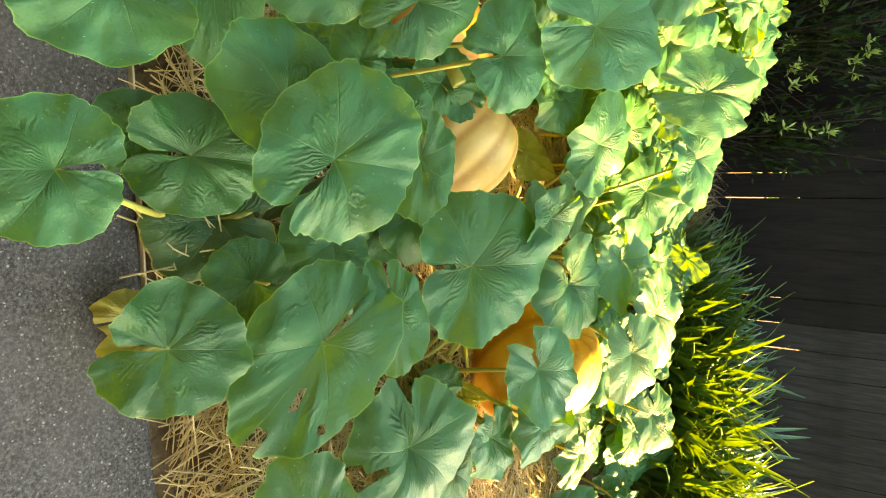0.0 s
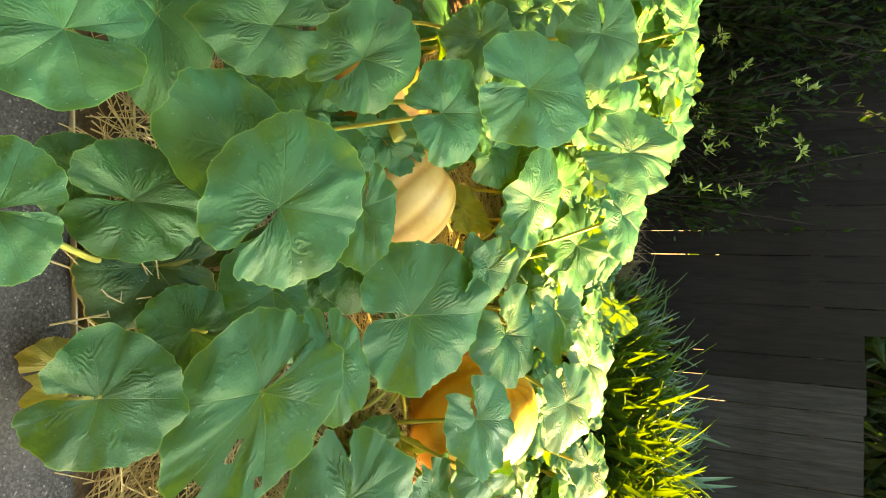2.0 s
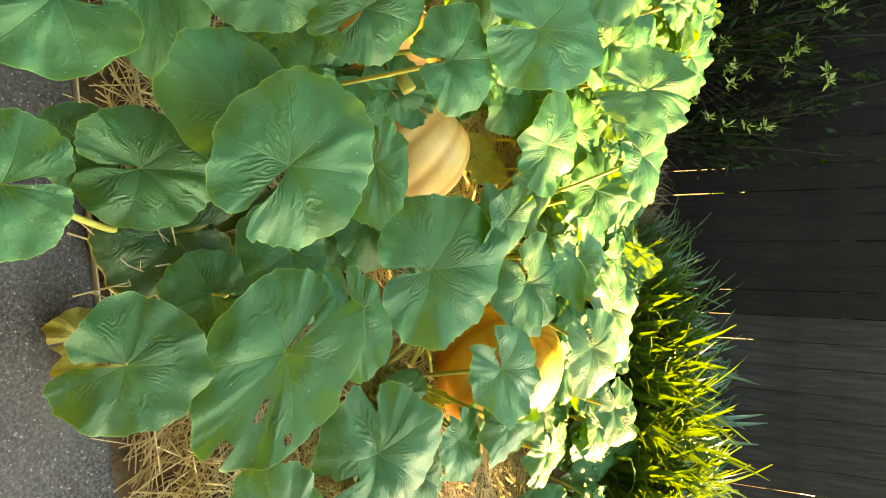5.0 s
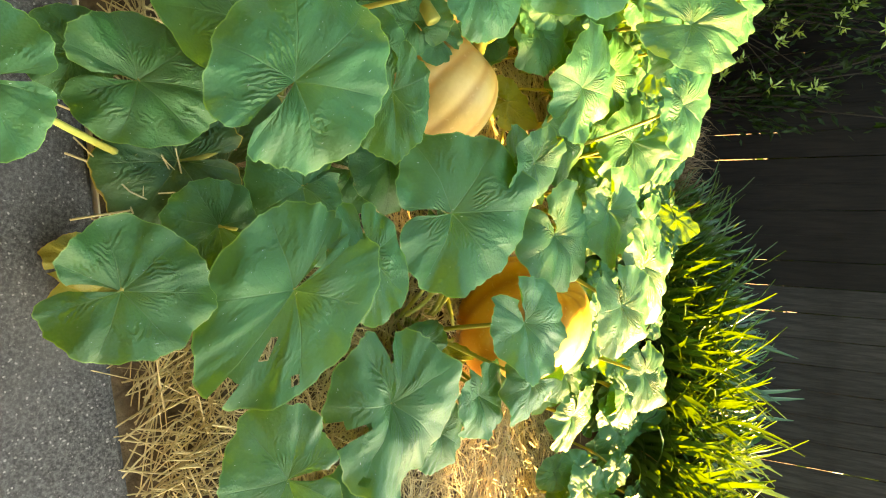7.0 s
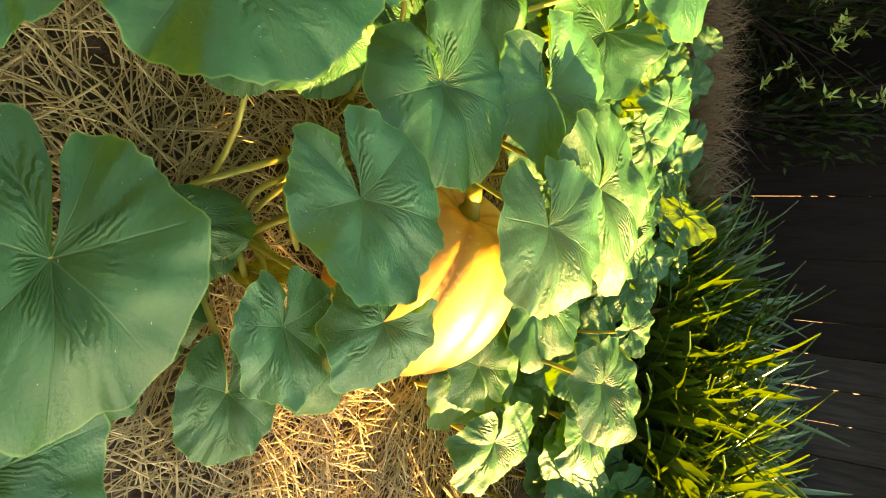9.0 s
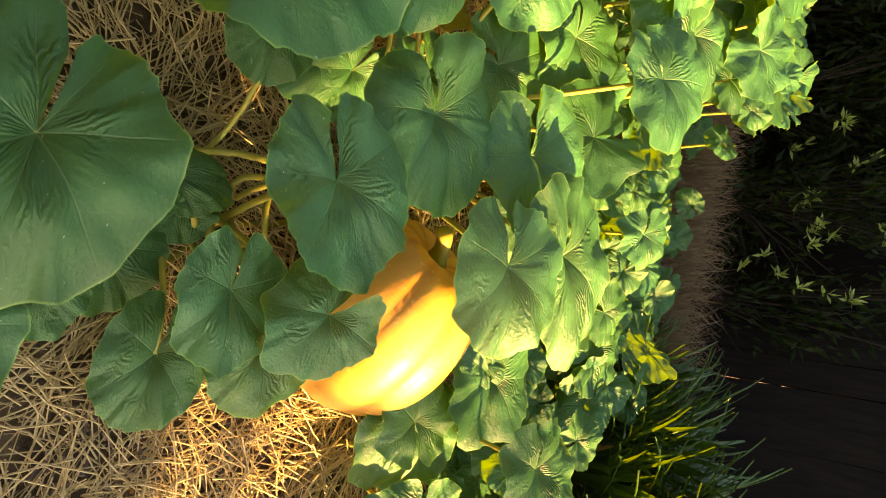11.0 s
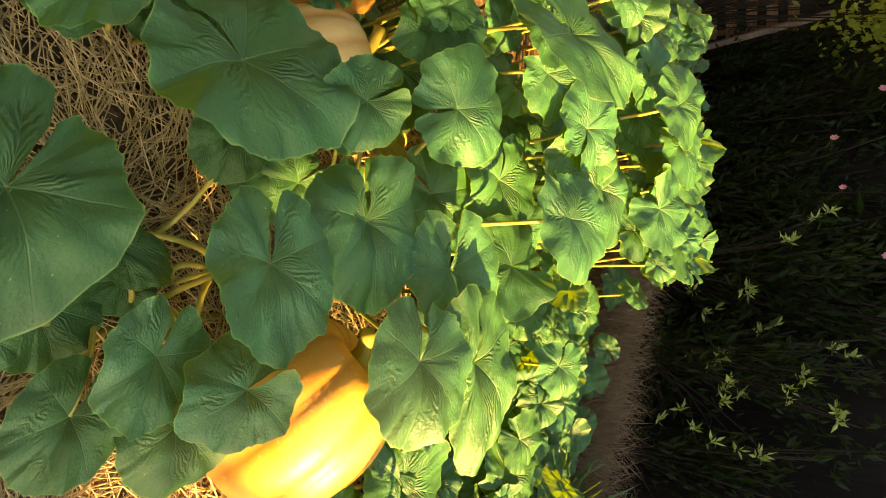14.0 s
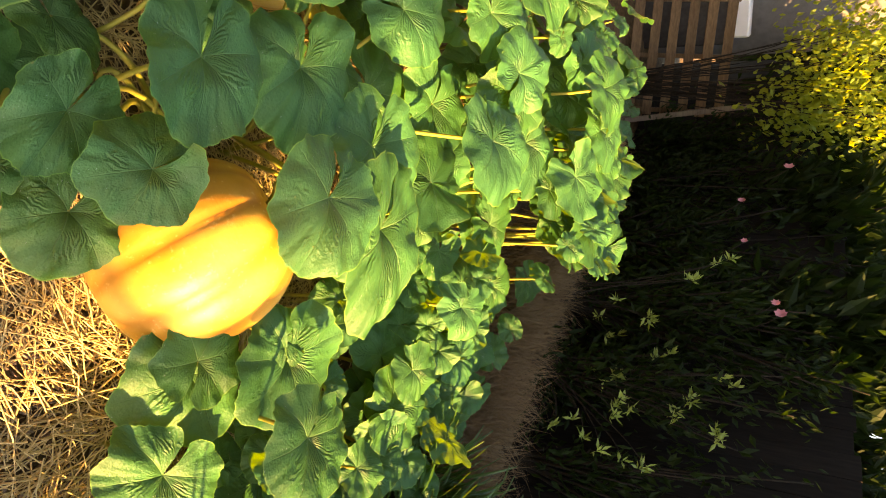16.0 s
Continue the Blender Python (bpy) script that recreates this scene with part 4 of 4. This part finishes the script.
sprig_bush((-1.35, 4.66, 0.24), ((-1.48, 4.66, 1.1), (-1.15, 4.66, 1.33), (-1.03, 4.66, 1.03), (-1.01, 4.66, 1.27), (-1.28, 4.66, 0.91), (-0.77, 4.68, 0.8), (-0.9, 4.68, 0.72), (-1.1, 4.68, 0.95), (-1.21, 4.68, 0.83), (-0.95, 4.7, 1.5), (-1.35, 4.7, 1.55), (-0.7, 4.72, 1.15)), 1)
sprig_bush((-1.9, 4.6, 0.24), ((-1.86, 4.6, 0.78), (-1.58, 4.66, 0.77), (-1.75, 4.6, 1.0), (-2.3, 4.5, 1.45), (-2.05, 4.5, 1.2)), 2)
shrub("tree", "yellow-green leafy tree glowing in the low sun", "tree", (-4.7, 4.3, 0), (1.0, 0.5), 3.1, 40, 3600, 70, 0.065, TREE, "", 0.58, True)
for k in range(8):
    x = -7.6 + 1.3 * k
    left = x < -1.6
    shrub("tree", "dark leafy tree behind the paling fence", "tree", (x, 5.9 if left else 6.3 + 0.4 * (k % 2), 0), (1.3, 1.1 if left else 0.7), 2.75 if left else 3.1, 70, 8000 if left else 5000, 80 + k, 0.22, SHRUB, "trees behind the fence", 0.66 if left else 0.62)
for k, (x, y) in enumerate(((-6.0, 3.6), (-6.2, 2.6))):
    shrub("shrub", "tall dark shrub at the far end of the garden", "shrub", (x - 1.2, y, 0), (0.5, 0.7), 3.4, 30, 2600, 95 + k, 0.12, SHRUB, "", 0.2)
# unseen tree added so its high crown shades the near half of the bed
TALL_X, TALL_Y, TALL_LOW = 12.5, 8.6, 4.70
SUN_X, SUN_Z = math.tan(radians(SUN_AZ)), math.tan(radians(SUN_EL)) / math.cos(radians(SUN_AZ))     # the way to the sun for each metre of y


def unseen_shade_tree():
    rng = random.Random(9)
    th = thing("tree", "tall dark leafy tree added out of view to block light", "tree", (TALL_X, TALL_Y, 0), "trees behind the fence")
    trunk = tube("trunk", [(TALL_X + 0.1 * math.sin(i), TALL_Y, 0.9 * i) for i in range(9)], [0.3 - 0.02 * i for i in range(9)], TWIG, 10)
    part_of(th, "trunk", trunk)
    vs, fs, bv, bf = [], [], [], []
    for i in range(24):
        a, r = rng.uniform(0, 6.28), rng.uniform(1.5, 5.0)
        tip = Vector((TALL_X + r * math.cos(a), TALL_Y + 0.5 * r * math.sin(a), rng.uniform(6.6, 8.6)))
        tv, tf = tube_data(curve_points((TALL_X, TALL_Y, rng.uniform(5.2, 6.6)), tip, (0, 0, 0.5), 5), [0.09, 0.07, 0.05, 0.035, 0.02], 5)
        o = len(bv)
        bv += tv
        bf += [tuple(q + o for q in face) for face in tf]
    for i in range(17000):
        x, u = rng.uniform(2.5, 15.0), 1.4 * rng.random()
        # lower edge stepped so that sun gets past to the pumpkins
        k, k2 = min(max((x - 7.75) / 0.35, 0.0), 1.0), min(max((x - 6.8) / 0.35, 0.0), 1.0)
        low = TALL_LOW + 0.8 * (1 - k) + 1.0 * (1 - k2) + 0.10 * noise.noise((x * 1.3, 2, 5)) + 0.08 * noise.noise((x * 5, 2, 9))
        z = low + 3.5 * rng.random() ** 1.1
        d = Vector((rng.gauss(0, 1), rng.gauss(0, 1), rng.gauss(0, 1))).normalized() * 0.3
        w = d.orthogonal().normalized() * 0.15
        p = Vector((x + SUN_X * u, TALL_Y - 1.9 + u, z + SUN_Z * u)) - d * 0.5
        p.z += 0.1
        o = len(vs)
        vs += [p, p + d * 0.5 + w, p + d, p + d * 0.5 - w]
        fs.append((o, o + 1, o + 2, o + 3))
    part_of(th, "branchwork", mesh_of("branchwork", bv, bf, TWIG))
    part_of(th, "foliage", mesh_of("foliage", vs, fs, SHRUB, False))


unseen_shade_tree()


def unseen_sky_tree(x, y, crown, radii, seed):
    """A tree with a forked trunk and a crown of many small leaves in clumps."""
    rng = random.Random(seed)
    th = thing("tree", "tall dark leafy tree added out of view to block light", "tree", (x, y, 0), "trees behind the fence")
    crown, top = Vector(crown), crown[2] - 0.6 * radii[2]
    part_of(th, "trunk", tube("trunk", [(x + 0.06 * math.sin(2 * i), y, top * i / 6) for i in range(7)], [0.24 - 0.018 * i for i in range(7)], TWIG, 10))
    bv, bf, vs, fs = [], [], [], []
    for i in range(60):
        d = Vector((rng.gauss(0, 1), rng.gauss(0, 1), rng.gauss(0, 1))).normalized() * rng.uniform(0.55, 0.95)
        tip = crown + Vector((d.x * radii[0], d.y * radii[1], d.z * radii[2]))
        tv, tf = tube_data(curve_points((x, y, top * rng.uniform(0.75, 1.0)), tip, (0, 0, 0.3), 5), [0.07, 0.05, 0.04, 0.025, 0.012], 5)
        o = len(bv)
        bv += tv
        bf += [tuple(q + o for q in face) for face in tf]
        for k in range(120):
            p = tip + Vector((rng.gauss(0, 0.38), rng.gauss(0, 0.38), rng.gauss(0, 0.32)))
            a = Vector((rng.gauss(0, 1), rng.gauss(0, 1), rng.gauss(0, 1))).normalized() * rng.uniform(0.12, 0.2)
            w = a.orthogonal().normalized() * a.length * 0.42
            o = len(vs)
            vs += [p, p + a * 0.5 + w, p + a, p + a * 0.5 - w]
            fs.append((o, o + 1, o + 2, o + 3))
    part_of(th, "branchwork", mesh_of("branchwork", bv, bf, TWIG))
    part_of(th, "foliage", mesh_of("foliage", vs, fs, SHRUB, False))


# unseen trees added to dim the sky light from the far left
unseen_sky_tree(-4.4, 8.2, (-4.4, 7.9, 5.2), (2.8, 1.8, 2.4), 21)
unseen_sky_tree(-8.6, 5.2, (-8.4, 5.0, 5.0), (1.8, 2.6, 2.4), 22)


# ---- pallet, shed and post at the far end ----
def pallet(m):
    p = thing("pallet", "weathered timber pallet standing on its edge", "pallet")
    p.matrix_basis = m
    board = bevel_box("board", (1.2, 0.018, 0.095), PALLET, 0.003)
    bearer = bevel_box("bearer", (0.045, 0.085, 1.0), PALLET, 0.003)
    for i in range(6):
        for y in (-0.053, 0.053):
            if y < 0 or i % 2 == 0:
                part_of(p, "board", board, m @ Matrix.Translation((0, y, 0.06 + i * 0.176)))
    for x in (-0.55, 0, 0.55):
        part_of(p, "bearer", bearer, m @ Matrix.Translation((x, 0, 0.51)))


pallet(pose(-5.3, 4.25, 0.2, -8, 4, 66))
v, f = box_data(-6.95, 2.0, 0, -6.75, 4.9, 2.6)
tagged(new("wall_west", mesh_of("wall_west", v, f, RENDER_WALL, False)), "grey rendered shed wall", "wall", kind="structure")
tub = thing("white_tub", "white tub on a dark stand beside the pallet", "tub", (-6.27, 4.07, 0))
part_of(tub, "basin", bevel_box("basin", (0.5, 0.9, 0.2), WHITE, 0.02), pose(-6.27, 4.02, 1.21, 0, 0, -20))
part_of(tub, "stand", bevel_box("stand", (0.42, 0.95, 1.11), DARK_METAL, 0.01), pose(-6.3, 4.07, 0.555, 0, 0, -20), "dark stand")
part_of(tub, "handle", tube("handle", [(-6.0, 3.82, 1.23), (-5.97, 3.86, 1.29), (-5.97, 3.94, 1.29), (-6.0, 3.98, 1.23)], [0.012] * 4, DARK_METAL, 6), None, "dark metal handle")
plank = thing("plank", "pale weathered plank leaning beside the pallet", "plank", (-4.85, 4.72, 0.2))
part_of(plank, "board", bevel_box("plank", (0.05, 0.12, 1.25), TIMBER, 0.004), pose(-4.86, 4.71, 0.82, -6, -6, 66))


def flower(x, y, z, s, seed):
    rng = random.Random(seed)
    fl = thing("flower", "small pale pink flower among dark shrubs", "flower", (x, y, z), "pink flowers")
    vs, fs = [], []
    for k in range(7):
        a = k * 2 * math.pi / 7 + rng.uniform(-0.2, 0.2)
        d = Vector((math.cos(a), -0.5, math.sin(a))) * s
        w = Vector((-math.sin(a), 0, math.cos(a))) * s * 0.45
        o = len(vs)
        vs += [(0, 0, 0), tuple(d * 0.6 + w), tuple(d), tuple(d * 0.6 - w)]
        fs.append((o, o + 1, o + 2, o + 3))
    part_of(fl, "petals", mesh_of("petals", vs, fs, PINK), Matrix.Translation((x, y, z)))
    part_of(fl, "stalk", tube("flower_stalk", curve_points((x, y + 0.01, z), (x + 0.05, y + 0.15, z - 0.25), (0, 0, 0.02), 4), [0.003] * 4, TWIG, 4))


for k, (x, y, z, s) in enumerate(((-1.9, 4.6, 1.75, 0.04), (-2.0, 4.6, 1.72, 0.03), (-3.5, 4.5, 1.75, 0.04), (-3.0, 4.5, 1.45, 0.03), (-2.5, 4.5, 1.5, 0.025))):
    flower(x, y, z, s, k)
